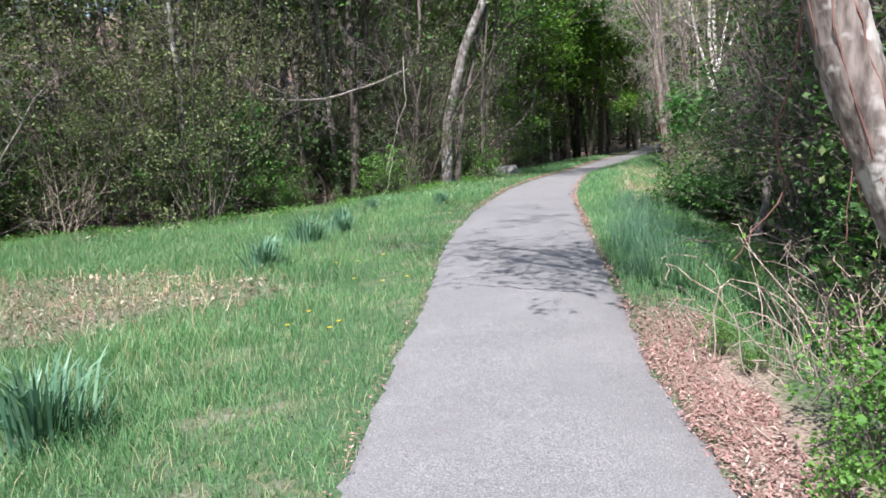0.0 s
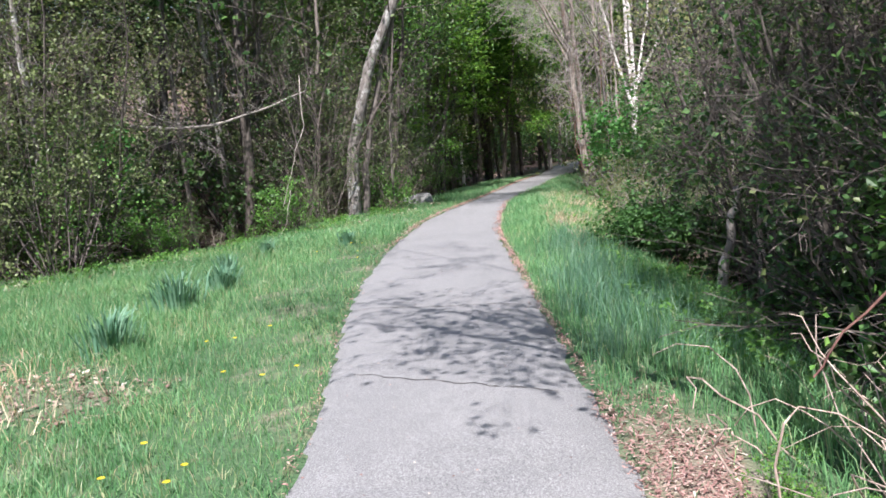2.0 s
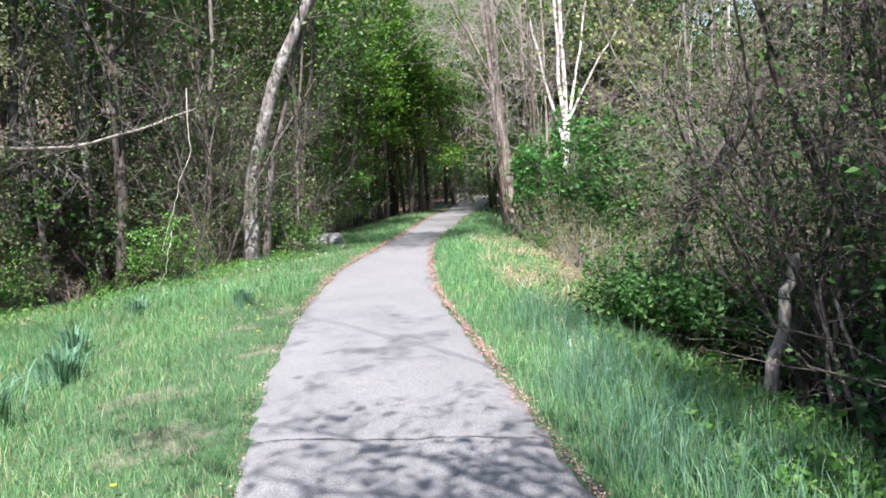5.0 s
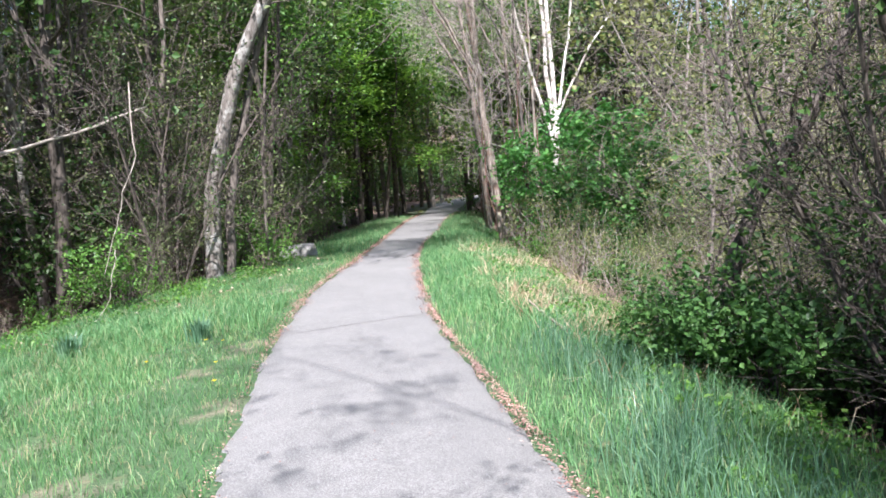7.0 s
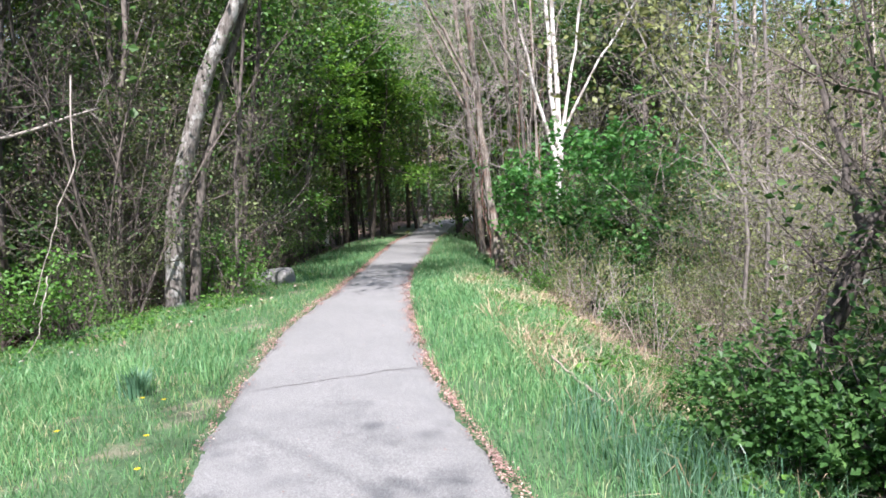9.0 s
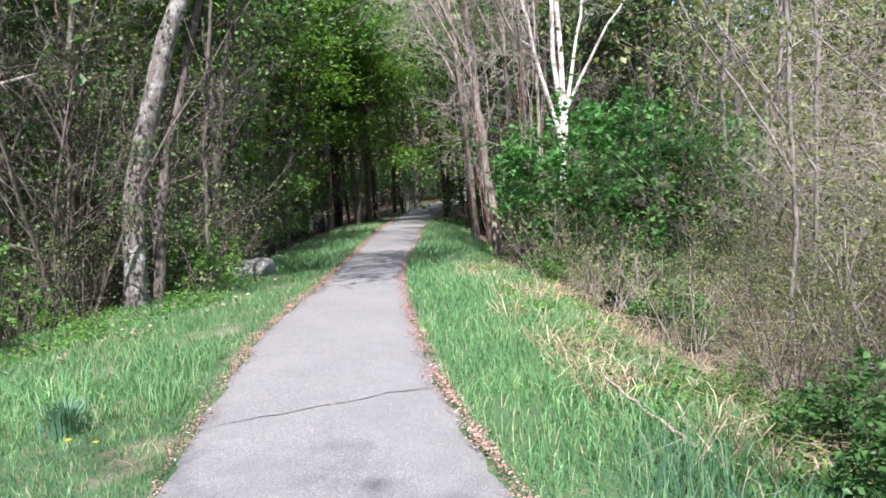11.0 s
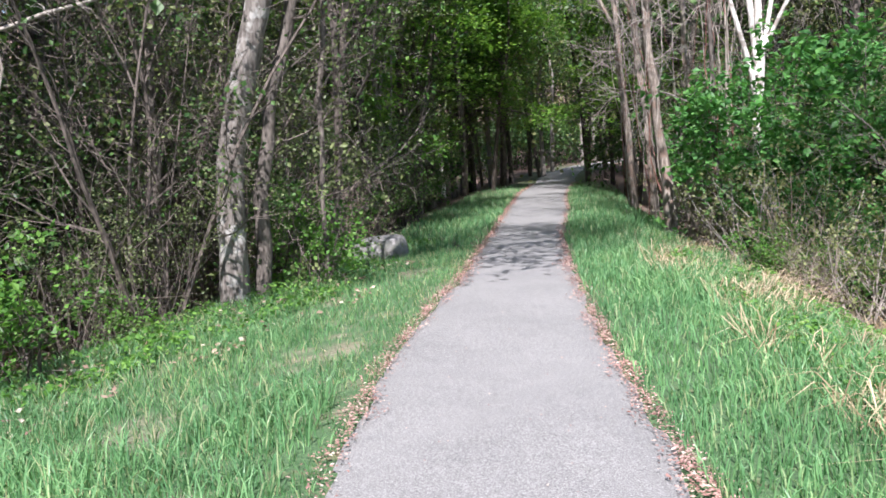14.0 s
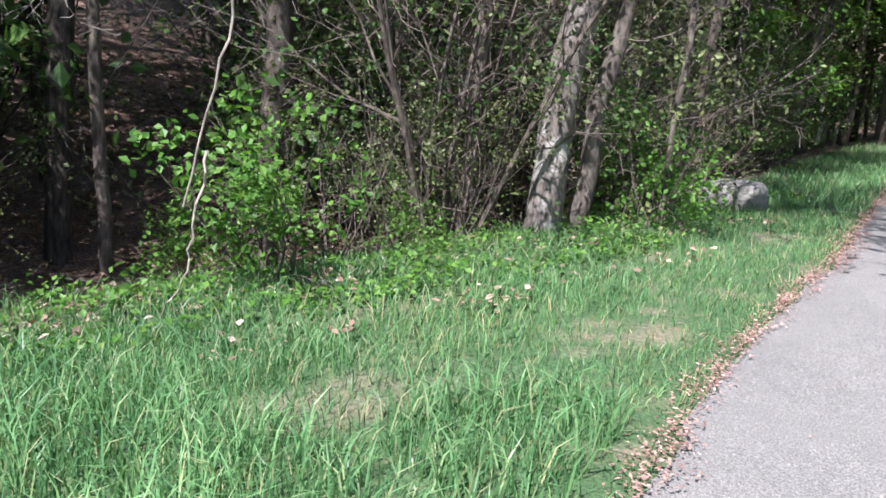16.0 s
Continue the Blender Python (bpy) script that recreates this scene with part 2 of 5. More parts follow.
def dist_axis(fine_a, fine_b, d, out_a, out_b):
    a = list(np.arange(fine_a, fine_b, d))
    s, v = d, fine_b
    while v < out_b:
        a.append(v)
        s *= 1.18
        v += s
    a.append(out_b)
    s, v = d, fine_a
    while v > out_a:
        s *= 1.18
        v -= s
        a.insert(0, max(v, out_a))
    return np.array(a)


class Geo:
    """Collects vertices and faces of one mesh."""

    def __init__(self):
        self.v, self.f, self.n = [], [], 0

    def add(self, verts, faces):
        self.v.append(np.asarray(verts, float).reshape(-1, 3))
        n = self.n
        self.f += [tuple(i + n for i in f) for f in faces]
        self.n += len(self.v[-1])

    def quads(self, verts, per, pattern):
        """Many equal little pieces: verts of shape (count, per, 3), faces by pattern."""
        verts = np.asarray(verts, float)
        base = (np.arange(len(verts)) * per + self.n)
        for pat in pattern:
            self.f += list(map(tuple, (base[:, None] + np.array(pat)[None, :]).tolist()))
        self.v.append(verts.reshape(-1, 3))
        self.n += len(verts) * per

    def tube(self, pts, radii, sides=6, rough=0.0, rng=None):
        pts = np.asarray(pts, float)
        d = np.gradient(pts, axis=0)
        d /= np.linalg.norm(d, axis=1)[:, None] + 1e-9
        ref = np.array((0.31, 0.95, 0.05)) if abs(d[0][2]) > 0.6 else np.array((0.1, 0.2, 0.97))
        u = np.cross(d, ref)
        u /= np.linalg.norm(u, axis=1)[:, None] + 1e-9
        w = np.cross(d, u)
        a = np.arange(sides) * 2 * np.pi / sides
        r = np.asarray(radii, float)[:, None] * np.ones((1, sides))
        if rough and rng is not None:
            r = r * (1 + rough * rng.standard_normal(r.shape))
        ring = pts[:, None] + r[..., None] * (np.cos(a)[None, :, None] * u[:, None] + np.sin(a)[None, :, None] * w[:, None])
        n, fs = len(pts), []
        for i in range(n - 1):
            for j in range(sides):
                k = (j + 1) % sides
                fs.append((i * sides + j, i * sides + k, (i + 1) * sides + k, (i + 1) * sides + j))
        fs.append(tuple(range((n - 1) * sides, n * sides)))
        self.add(ring, fs)

    def mesh(self, name, material, smooth=False):
        me = bpy.data.meshes.new(name)
        me.from_pydata(np.concatenate(self.v).tolist() if self.v else [], [], self.f)
        me.materials.append(material)
        if smooth:
            me.polygons.foreach_set("use_smooth", [True] * len(me.polygons))
        return me


def part(name, geo, material, parent=None, label="", smooth=False):
    ob = new(name, geo.mesh(name, material, smooth))
    if parent:
        ob.parent = parent
    return tagged(ob, label)


def unit(v):
    return v / (np.linalg.norm(v, axis=-1, keepdims=True) + 1e-9)


def blades(geo, x, y, h, w, lean, rng, z=None, arch=0.0):
    """Grass blades at ground points: two segments and a tip, leaning and bending."""
    n = len(x)
    z = height(x, y) - 0.01 if z is None else z
    a = rng.uniform(0, 2 * np.pi, n)
    side = np.stack([np.cos(a), np.sin(a), 0 * a], 1) * (w / 2)[:, None]
    b = rng.uniform(0, 2 * np.pi, n)
    out = np.stack([np.cos(b), np.sin(b), 0 * b], 1) * (lean * h)[:, None]
    base = np.stack([x, y, z], 1)
    up = np.stack([0 * h, 0 * h, h], 1)
    mid = base + up * 0.6 + out * 0.35
    tip = base + up * (1.0 - arch * lean[:, None]) + out
    geo.quads(np.stack([base - side, base + side, mid + side * 0.8, mid - side * 0.8, tip], 1), 5, [(0, 1, 2, 3), (3, 2, 4)])


def leaf_quads(geo, centres, size, rng, flat=0.0, long=1.0):
    """Small folded leaves, each a pair of triangles, at the centres."""
    n = len(centres)
    d = rng.standard_normal((n, 3))
    d[:, 2] *= 1 - flat
    d = unit(d)
    nrm = rng.standard_normal((n, 3))
    nrm[:, 2] = np.abs(nrm[:, 2]) + flat * 3
    s = unit(np.cross(d, nrm))
    size = (np.ones(n) * size * rng.uniform(0.6, 1.3, n))[:, None]
    up = np.cross(s, d)
    c = np.asarray(centres)
    geo.quads(np.stack([c - d * size * 0.5 * long, c + s * size * 0.36 + up * size * 0.1, c + d * size * 0.5 * long, c - s * size * 0.36 + up * size * 0.1], 1), 4, [(0, 1, 2), (0, 2, 3)])


def grow(geo, p, d, length, r, lvl, S, rng, tips):
    """One limb with its side limbs. S: per level lists of segments, wobble, upward pull, kids, angle, ratio, sides."""
    n = S["segs"][lvl]
    pts, ds = [np.array(p, float)], []
    d = np.array(d, float)
    for i in range(n):
        d = unit(d + rng.standard_normal(3) * S["wob"][lvl] + np.array((0, 0, S["up"][lvl])))
        pts.append(pts[-1] + d * length / n)
        ds.append(d)
    pts = np.array(pts)
    rad = r * np.linspace(1, S["taper"], n + 1) ** 1.0
    geo.tube(pts, np.maximum(rad, 0.0022), S["sides"][lvl])
    if lvl == len(S["segs"]) - 1:
        tips.append(pts[1:])
        return
    if lvl >= 1:
        tips.append(pts[-1:])
    for k in range(S["kids"][lvl]):
        u = rng.uniform(S["low"][lvl], 1.0)
        i = min(int(u * n), n - 1)
        pos = pts[i] + (pts[i + 1] - pts[i]) * (u * n - i)
        side = unit(np.cross(ds[i], rng.standard_normal(3)))
        a = S["angle"][lvl] * rng.uniform(0.6, 1.3)
        nd = ds[i] * math.cos(a) + side * math.sin(a)
        grow(geo, pos, nd, length * S["ratio"][lvl] * (1.25 - 0.6 * u) * rng.uniform(0.7, 1.2), max(rad[i] * S["thin"], 0.003), lvl + 1, S, rng, tips)


TREE = dict(segs=[9, 5, 3, 2], wob=[0.07, 0.16, 0.25, 0.3], up=[0.03, 0.06, 0.04, 0.02], kids=[17, 5, 3], angle=[0.9, 0.8, 0.8], ratio=[0.25, 0.5, 0.5], low=[0.1, 0.15, 0.15], sides=[7, 4, 3, 3], taper=0.25, thin=0.42)
SLIM = dict(TREE, kids=[13, 5, 3], angle=[0.6, 0.6, 0.7], ratio=[0.3, 0.5, 0.5])
THICK = dict(segs=[7, 4, 3, 2], wob=[0.12, 0.25, 0.3, 0.3], up=[0.05, 0.03, 0.0, -0.03], kids=[8, 4, 3], angle=[0.75, 0.8, 0.8], ratio=[0.36, 0.5, 0.5], low=[0.1, 0.1, 0.1], sides=[5, 3, 3, 3], taper=0.25, thin=0.45)
SHRUB = dict(segs=[5, 3, 2], wob=[0.14, 0.25, 0.3], up=[0.04, 0.05, 0.02], kids=[5, 2], angle=[0.75, 0.8], ratio=[0.5, 0.5], low=[0.15, 0.15], sides=[4, 3, 3], taper=0.3, thin=0.5)


def spread(tips, count, jitter, rng):
    t = np.concatenate(tips)
    return t[rng.integers(0, len(t), count)] + rng.normal(0, jitter, (count, 3))


def tree(seed, tall, radius, S, bark, leafmat, leaves, size, label, lean=(0, 0), jitter=0.12, flat=0.0, clumps=0, sprays=0):
    rng = np.random.default_rng(seed)
    top = new("tree")
    tagged(top, label, "tree", "trees of the wood beside the path")
    g, tips = Geo(), []
    grow(g, (0, 0, -0.2), (lean[0], lean[1], 1), tall, radius, 0, S, rng, tips)
    part("trunk", g, bark, top, smooth=True)
    c = Geo()
    if sprays:
        where = spread(tips, leaves // sprays, jitter, rng).repeat(sprays, 0)
        leaf_quads(c, where + rng.normal(0, 1, where.shape) * (0.22, 0.22, 0.05), size, rng, flat)
    else:
        leaf_quads(c, spread(tips, leaves, jitter, rng), size, rng, flat)
    # extra leaves high up, mostly out of view, added to shade the wood below
    if clumps:
        high = [t[t[:, 2] > tall * 0.56] for t in tips]
        leaf_quads(c, spread([t for t in high if len(t)], clumps * 3, 0.7, rng), 0.125, rng, 0.3)
    part("crown", c, leafmat, top)
    return top


def shrub(seed, tall, stems, S, bark, leafmat, leaves, size, label, category="shrub", group="shrubs along the edge of the wood", name="shrub", spread_out=0.45, jitter=0.08, cluster=0, thick=0.012):
    rng = np.random.default_rng(seed)
    top = new(name)
    tagged(top, label, category, group)
    g, tips = Geo(), []
    for k in range(stems):
        a = rng.uniform(0, 2 * np.pi)
        d = (math.cos(a) * spread_out * rng.uniform(0.2, 1.2), math.sin(a) * spread_out * rng.uniform(0.2, 1.2), 1)
        grow(g, (math.cos(a) * 0.15, math.sin(a) * 0.15, -0.1), d, tall * rng.uniform(0.6, 1.1), thick * rng.uniform(0.7, 1.6), 0, S, rng, tips)
    part("stem_tangle", g, bark, top)
    c = Geo()
    if cluster:
        where = spread(tips, leaves // cluster, jitter, rng).repeat(cluster, 0)
        leaf_quads(c, where + rng.normal(0, 1, where.shape) * (0.075, 0.075, 0.06), size, rng, 0.3)
    else:
        leaf_quads(c, spread(tips, leaves, jitter, rng), size, rng)
    part("foliage", c, leafmat, top)
    return top


def place(ob, x, y, turn=0, s=1.0, sink=0.0, tilt=0):
    ob.matrix_basis = pose(x, y, float(height(x, y)) - sink, tilt, 0, turn) @ Matrix.Scale(s, 4)
    return ob


def put_copy(ob, x, y, turn, s, sink=0.0, tilt=0):
    m = pose(x, y, float(height(x, y)) - sink, tilt, 0, turn)
    c = copy_thing(ob, m)
    c.scale = (s, s, s)
    return c


# ---- ground and path ----
def build_ground():
    xs = dist_axis(-9, 7, 0.14, -420, 420)
    ys = dist_axis(4, 32, 0.16, -420, 420)
    X, Y = np.meshgrid(xs, ys)
    Z = height(X, Y)
    nx, ny = len(xs), len(ys)
    i = np.arange(nx * ny).reshape(ny, nx)
    F = np.stack([i[:-1, :-1], i[:-1, 1:], i[1:, 1:], i[1:, :-1]], -1).reshape(-1, 4)
    me = bpy.data.meshes.new("ground")
    me.from_pydata(np.stack([X, Y, Z], -1).reshape(-1, 3).tolist(), [], F.tolist())
    me.materials.append(GROUND)
    me.polygons.foreach_set("use_smooth", [True] * len(me.polygons))
    e, right, left = wood_l(Y) - X, X - bank_r(Y), path_l(Y) - X
    lit = np.maximum(step(-0.3, 0.5, e + 0.25 * wave(X, Y, 2)), step(-0.1, 0.7, right + 0.25 * wave(X, Y, 2)) * (0.75 - 0.35 * step(4, 10, right)))
    lit = np.maximum(lit, step(34, 40, Y) * np.where((X < path_l(Y) - 1.2) | (X > path_r(Y) + 0.8), 1, 0.3))
    bed = step(0.25, 0.6, 1.15 - np.hypot((X + 3.1) / 2.6, (Y - 11.0) / 1.7) + 0.25 * wave(X, Y, 1.5))
    strip = step(0, 0.12, X - path_r(Y) + 0.03) * step(0.75, 0.35, X - path_r(Y) + 0.12 * wave(X, Y, 2.5)) * step(6.2, 7, Y) * step(11.8, 9.6, Y)
    for name, arr in (("litter", lit), ("straw", np.clip(0.55 * bed + strip + 0.5 * dry_patch(X, Y) * (left > 0.02), 0, 1))):
        at = me.attributes.new(name, "FLOAT", "POINT")
        at.data.foreach_set("value", arr.reshape(-1).astype(np.float32))
    tagged(new("ground", me), "grassy ground turning to leaf litter under trees", "ground", kind="structure")


def build_path():
    rng = np.random.default_rng(5)
    ys = np.concatenate([np.arange(-40, 3, 1.0), np.arange(3, 34, 0.08), np.arange(34, 110, 0.4)])
    us = np.array([0, 0.012, 0.05, 0.15, 0.3, 0.5, 0.7, 0.85, 0.95, 0.988, 1])
    jl = np.convolve(rng.normal(0, 0.05, len(ys)), np.ones(7) / 7, "same")
    jr = np.convolve(rng.normal(0, 0.05, len(ys)), np.ones(7) / 7, "same")
    l, r = path_l(ys) + jl, path_r(ys) + jr
    X = l[:, None] + (r - l)[:, None] * us
    Y = ys[:, None] + 0 * us
    Z = profile(ys)[:, None] + 0.02 - 0.05 * (np.abs(us - 0.5) * 2) ** 8 + 0.006 * wave(X, Y, 1.3)
    n, k = X.shape
    i = np.arange(n * k).reshape(n, k)
    F = np.stack([i[:-1, :-1], i[:-1, 1:], i[1:, 1:], i[1:, :-1]], -1).reshape(-1, 4)
    g = Geo()
    g.add(np.stack([X, Y, Z], -1), F.tolist())
    ob = tagged(part("pavement", g, ASPHALT, smooth=True), "weathered grey asphalt footpath with worn uneven edges", "path", kind="structure")
    for y0, tilt, a, b in ((11.65, -0.25, 0.02, 0.9), (14.05, 0.03, 0.03, 0.95), (19.65, 0.57, 0.02, 0.98)):
        u = np.linspace(a, b, 40)
        cx = path_l(y0) + (path_r(y0) - path_l(y0)) * u
        cy = y0 + (u - 0.5) * tilt * 1.8 + np.convolve(rng.normal(0, 0.035, 40), np.ones(3) / 3, "same")
        w = rng.uniform(0.002, 0.009, 40)
        z = profile(cy) + 0.0245 - 0.05 * (np.abs(u - 0.5) * 2) ** 8 + 0.006 * wave(cx, cy, 1.3)
        c = Geo()
        c.add(np.concatenate([np.stack([cx, cy - w, z], 1), np.stack([cx, cy + w, z], 1)]), [(i, i + 1, 41 + i, 40 + i) for i in range(39)])
        part("crack", c, CRACK, ob, "dark hairline crack")


build_ground()
build_path()


# ---- landmark trees ----
def limb_path(points, n=10, wob=0.02, rng=None):
    """A smooth line through a few given points with slight crookedness."""
    p = np.asarray(points, float)
    t = np.linspace(0, 1, len(p))
    u = np.linspace(0, 1, n)
    q = np.stack([np.interp(u, t, p[:, k]) for k in range(3)], 1)
    for _ in range(2):
        q[1:-1] = (q[:-2] + 2 * q[1:-1] + q[2:]) / 4
    if rng is not None:
        q[1:-1] += rng.normal(0, wob, (n - 2, 3))
    return q


def side_twigs(geo, pts, count, length, r, S, rng, tips, low=0.3, pull=(0, 0, 0)):
    for _ in range(count):
        u = rng.uniform(low, 1) * (len(pts) - 1)
        i = min(int(u), len(pts) - 2)
        p = pts[i] + (pts[i + 1] - pts[i]) * (u - i)
        d = unit(rng.standard_normal(3) + unit(pts[i + 1] - pts[i]) * 0.8 + np.array(pull))
        grow(geo, p, d, length * rng.uniform(0.5, 1.2), r, 0, S, rng, tips)


def custom_tree(name, label, limbs, bark, twig_S, twigs, twig_len, leafmat=None, leaves=0, size=0.05, seed=1, rough=0.06, sides=12, low=0.3, jitter=0.1, twigbark=None, category="tree", pull=(0, 0, 0), bare=False, crook=0.35, rings=16):
    """A tree from limbs given as (points, base radius, tip radius), in metres from the foot at the first point."""
    rng = np.random.default_rng(seed)
    foot = np.array(limbs[0][0][0], float)
    top = new(name)
    top.matrix_basis = pose(*foot)
    tagged(top, label, category)
    g, tw, tips = Geo(), Geo(), []
    for k, (pts, r0, r1) in enumerate(limbs):
        q = limb_path(pts, rings if k == 0 else 12, min(0.02, r0 * 0.35) * (16 / rings) ** 2.5 if k == 0 else min(0.05, r0 * crook), rng) - foot
        g.tube(q, np.linspace(r0, r1, len(q)), sides if k == 0 else 8, rough, rng)
        if twigs and not (bare and k == 0):
            side_twigs(tw, q, twigs, twig_len, max(r1 * 0.35, 0.004), twig_S, rng, tips, low, pull)
    part("trunk", g, bark, top, smooth=True)
    if tw.v:
        tagged(part("branchwork", tw, twigbark or bark, top), kind="stuff")
    if leaves:
        c = Geo()
        leaf_quads(c, spread(tips, leaves, jitter, rng), size, rng)
        part("crown", c, leafmat, top)
    return top


TWIGGY = dict(SHRUB, kids=[4, 3], up=[0.02, 0.02, 0.0], sides=[4, 3, 3])
DENSE = dict(TWIGGY, segs=[5, 3, 3], kids=[7, 5], wob=[0.22, 0.3, 0.3])

# leaning trunk with its neighbour stems at the edge of the wood
Y0 = 24.5
# limbs from 4.8 m up are out of view, added to shade path and boulder
custom_tree("leaning_tree", "grey lichened tree trunk leaning towards the path", [
    ([(-3.72, Y0, -0.5), (-3.62, Y0, 1.4), (-3.05, Y0, 3.3), (-2.25, Y0, 4.8), (-1.9, Y0 + 0.3, 7.5), (-1.6, Y0 + 0.5, 10)], 0.15, 0.05),
    ([(-2.25, Y0, 4.9), (-2.6, Y0 + 0.4, 6.5), (-3.1, Y0 + 0.6, 9)], 0.05, 0.02),
    ([(-2.25, Y0, 4.85), (-1.0, Y0 + 0.4, 5.7), (0.4, Y0 + 0.7, 6.2), (1.5, Y0 + 0.9, 6.7)], 0.05, 0.015),
    ([(-2.0, Y0, 5.6), (-1.2, Y0 - 0.8, 6.1), (-0.2, Y0 - 1.6, 6.4)], 0.04, 0.012),
    ([(-1.95, Y0 + 0.2, 6.8), (-1.0, Y0 - 0.3, 7.6), (0.4, Y0 - 0.6, 8.2)], 0.05, 0.015),
    ([(-1.8, Y0 + 0.4, 8.2), (-0.6, Y0 + 0.4, 8.8), (0.8, Y0 + 0.6, 9.4)], 0.045, 0.015),
    ([(-2.0, Y0 + 0.2, 6.2), (-1.2, Y0 + 0.9, 7.0), (-0.4, Y0 + 1.4, 7.6)], 0.04, 0.012)],
    BARK_LICHEN, TWIGGY, 20, 1.7, LEAF_OLIVE, 6500, 0.12, seed=11, low=0.5, twigbark=TWIG, jitter=0.25, rings=60, sides=20, rough=0.05)
custom_tree("side_stem", "thin grey stem beside the leaning trunk", [
    ([(-3.56, Y0 + 0.25, -0.5), (-3.4, Y0 + 0.25, 1.4), (-2.9, Y0 + 0.3, 3.2), (-2.35, Y0 + 0.2, 4.6), (-2.2, Y0, 7)], 0.085, 0.03)],
    BARK_GREY, DENSE, 12, 1.1, LEAF_OLIVE, 260, 0.05, seed=12, low=0.1, twigbark=TWIG)
for k, (x, y, lx, r, b) in enumerate(((-4.55, 24.6, 0.3, 0.07, BARK_GREY), (-3.05, 25.3, 0.35, 0.03, BARK_GREY), (-4.9, 25.8, -0.2, 0.09, BARK_DARK), (-5.6, 23.4, 0.25, 0.05, BARK_GREY), (-6.4, 22.3, -0.3, 0.06, BARK_GREY), (-3.6, 27.2, 0.6, 0.06, BARK_DARK))):
    custom_tree("thicket_stem", "slender grey stem with tangled bare twigs", [
        ([(x, y, -0.7), (x + lx * 0.3, y, 2.0), (x + lx, y + 0.2, 4.5), (x + lx * 1.3, y, 8)], r, 0.02)],
        b, TWIGGY, 22, 1.3, LEAF_OLIVE, 300, 0.05, seed=20 + k, low=0.08, sides=8, twigbark=TWIG)

# pale twin stems across the hollow with a high crown
for k, (x, y, tx) in enumerate(((4.3, 24.4, 4.2), (4.75, 24.9, 4.75))):
    custom_tree("pale_stem_tree", "tall pale-stemmed tree with a high thin crown", [
        ([(x, y, -0.9), (x + 0.05, y, 2.0), (tx, y, 4.5), (tx - 0.05, y, 7.5), (tx - 0.2, y, 10.5)], 0.032, 0.016),
        ([(tx, y, 5.2), (tx - 0.9, y - 0.2, 6.4), (tx - 1.9, y - 0.2, 7.2)], 0.03, 0.01),
        ([(tx, y, 6.0), (tx + 0.7, y + 0.4, 7.4), (tx + 1.0, y + 0.6, 8.6)], 0.03, 0.01),
        ([(x + 0.02, y, 1.3), (x - 0.5, y, 2.2), (x - 1.2, y + 0.1, 3.2), (x - 1.7, y + 0.1, 4.6)], 0.022, 0.008)],
        TWIG_GREY, DENSE, 10, 1.4, LEAF_PALE, 2600, 0.1, seed=140 + k, low=0.55, sides=8, jitter=0.3)

# dead pale limb reaching out of the wood
custom_tree("dead_limb", "bleached dead branch reaching out of the thicket", [
    ([(-7.2, 19.6, 2.5), (-6.4, 20.2, 2.2), (-5.88, 20.6, 2.15), (-5.5, 21.4, 2.13), (-5.02, 22.2, 2.3), (-4.37, 22.9, 2.59), (-4.05, 23.3, 2.78)], 0.042, 0.012),
    ([(-5.3, 21.7, 2.2), (-5.7, 21.2, 2.0), (-6.2, 20.6, 1.75)], 0.016, 0.005),
    ([(-5.7, 21.0, 2.15), (-6.1, 20.4, 2.5), (-6.6, 20.0, 2.75)], 0.016, 0.005)],
    TWIG_PALE, TWIGGY, 9, 0.9, seed=31, low=0.05, sides=7, category="branch")

# birch on the right with its white forked stems
B = 32.0
custom_tree("birch", "white birch with forked bright stems", [
    ([(2.3, B, -0.8), (2.28, B, 0.9), (2.36, B, 2.4), (2.3, B, 4.2), (2.25, B, 6.0), (2.4, B, 9.5)], 0.08, 0.036),
    ([(2.33, B, 2.2), (2.2, B + 0.1, 4.0), (2.12, B + 0.1, 6.2), (1.9, B, 9)], 0.06, 0.024),
    ([(2.3, B, 1.75), (1.95, B - 0.1, 3.2), (1.6, B - 0.15, 4.6), (1.3, B - 0.2, 6.4), (1.0, B, 8.5)], 0.05, 0.016),
    ([(2.38, B, 2.5), (2.6, B + 0.1, 3.6), (2.85, B + 0.2, 5.0), (3.2, B + 0.2, 7.2)], 0.045, 0.014),
    ([(2.4, B, 2.6), (3.0, B - 0.1, 3.8), (3.8, B - 0.2, 5.0), (4.4, B - 0.2, 6.0)], 0.037, 0.011),
    ([(1.75, B - 0.1, 3.9), (1.4, B, 4.2), (1.1, B, 4.8)], 0.02, 0.008)],
    BARK_BIRCH, TWIGGY, 7, 1.2, LEAF_PALE, 420, 0.05, seed=41, low=0.45, sides=10, rough=0.03, twigbark=TWIG_PALE)

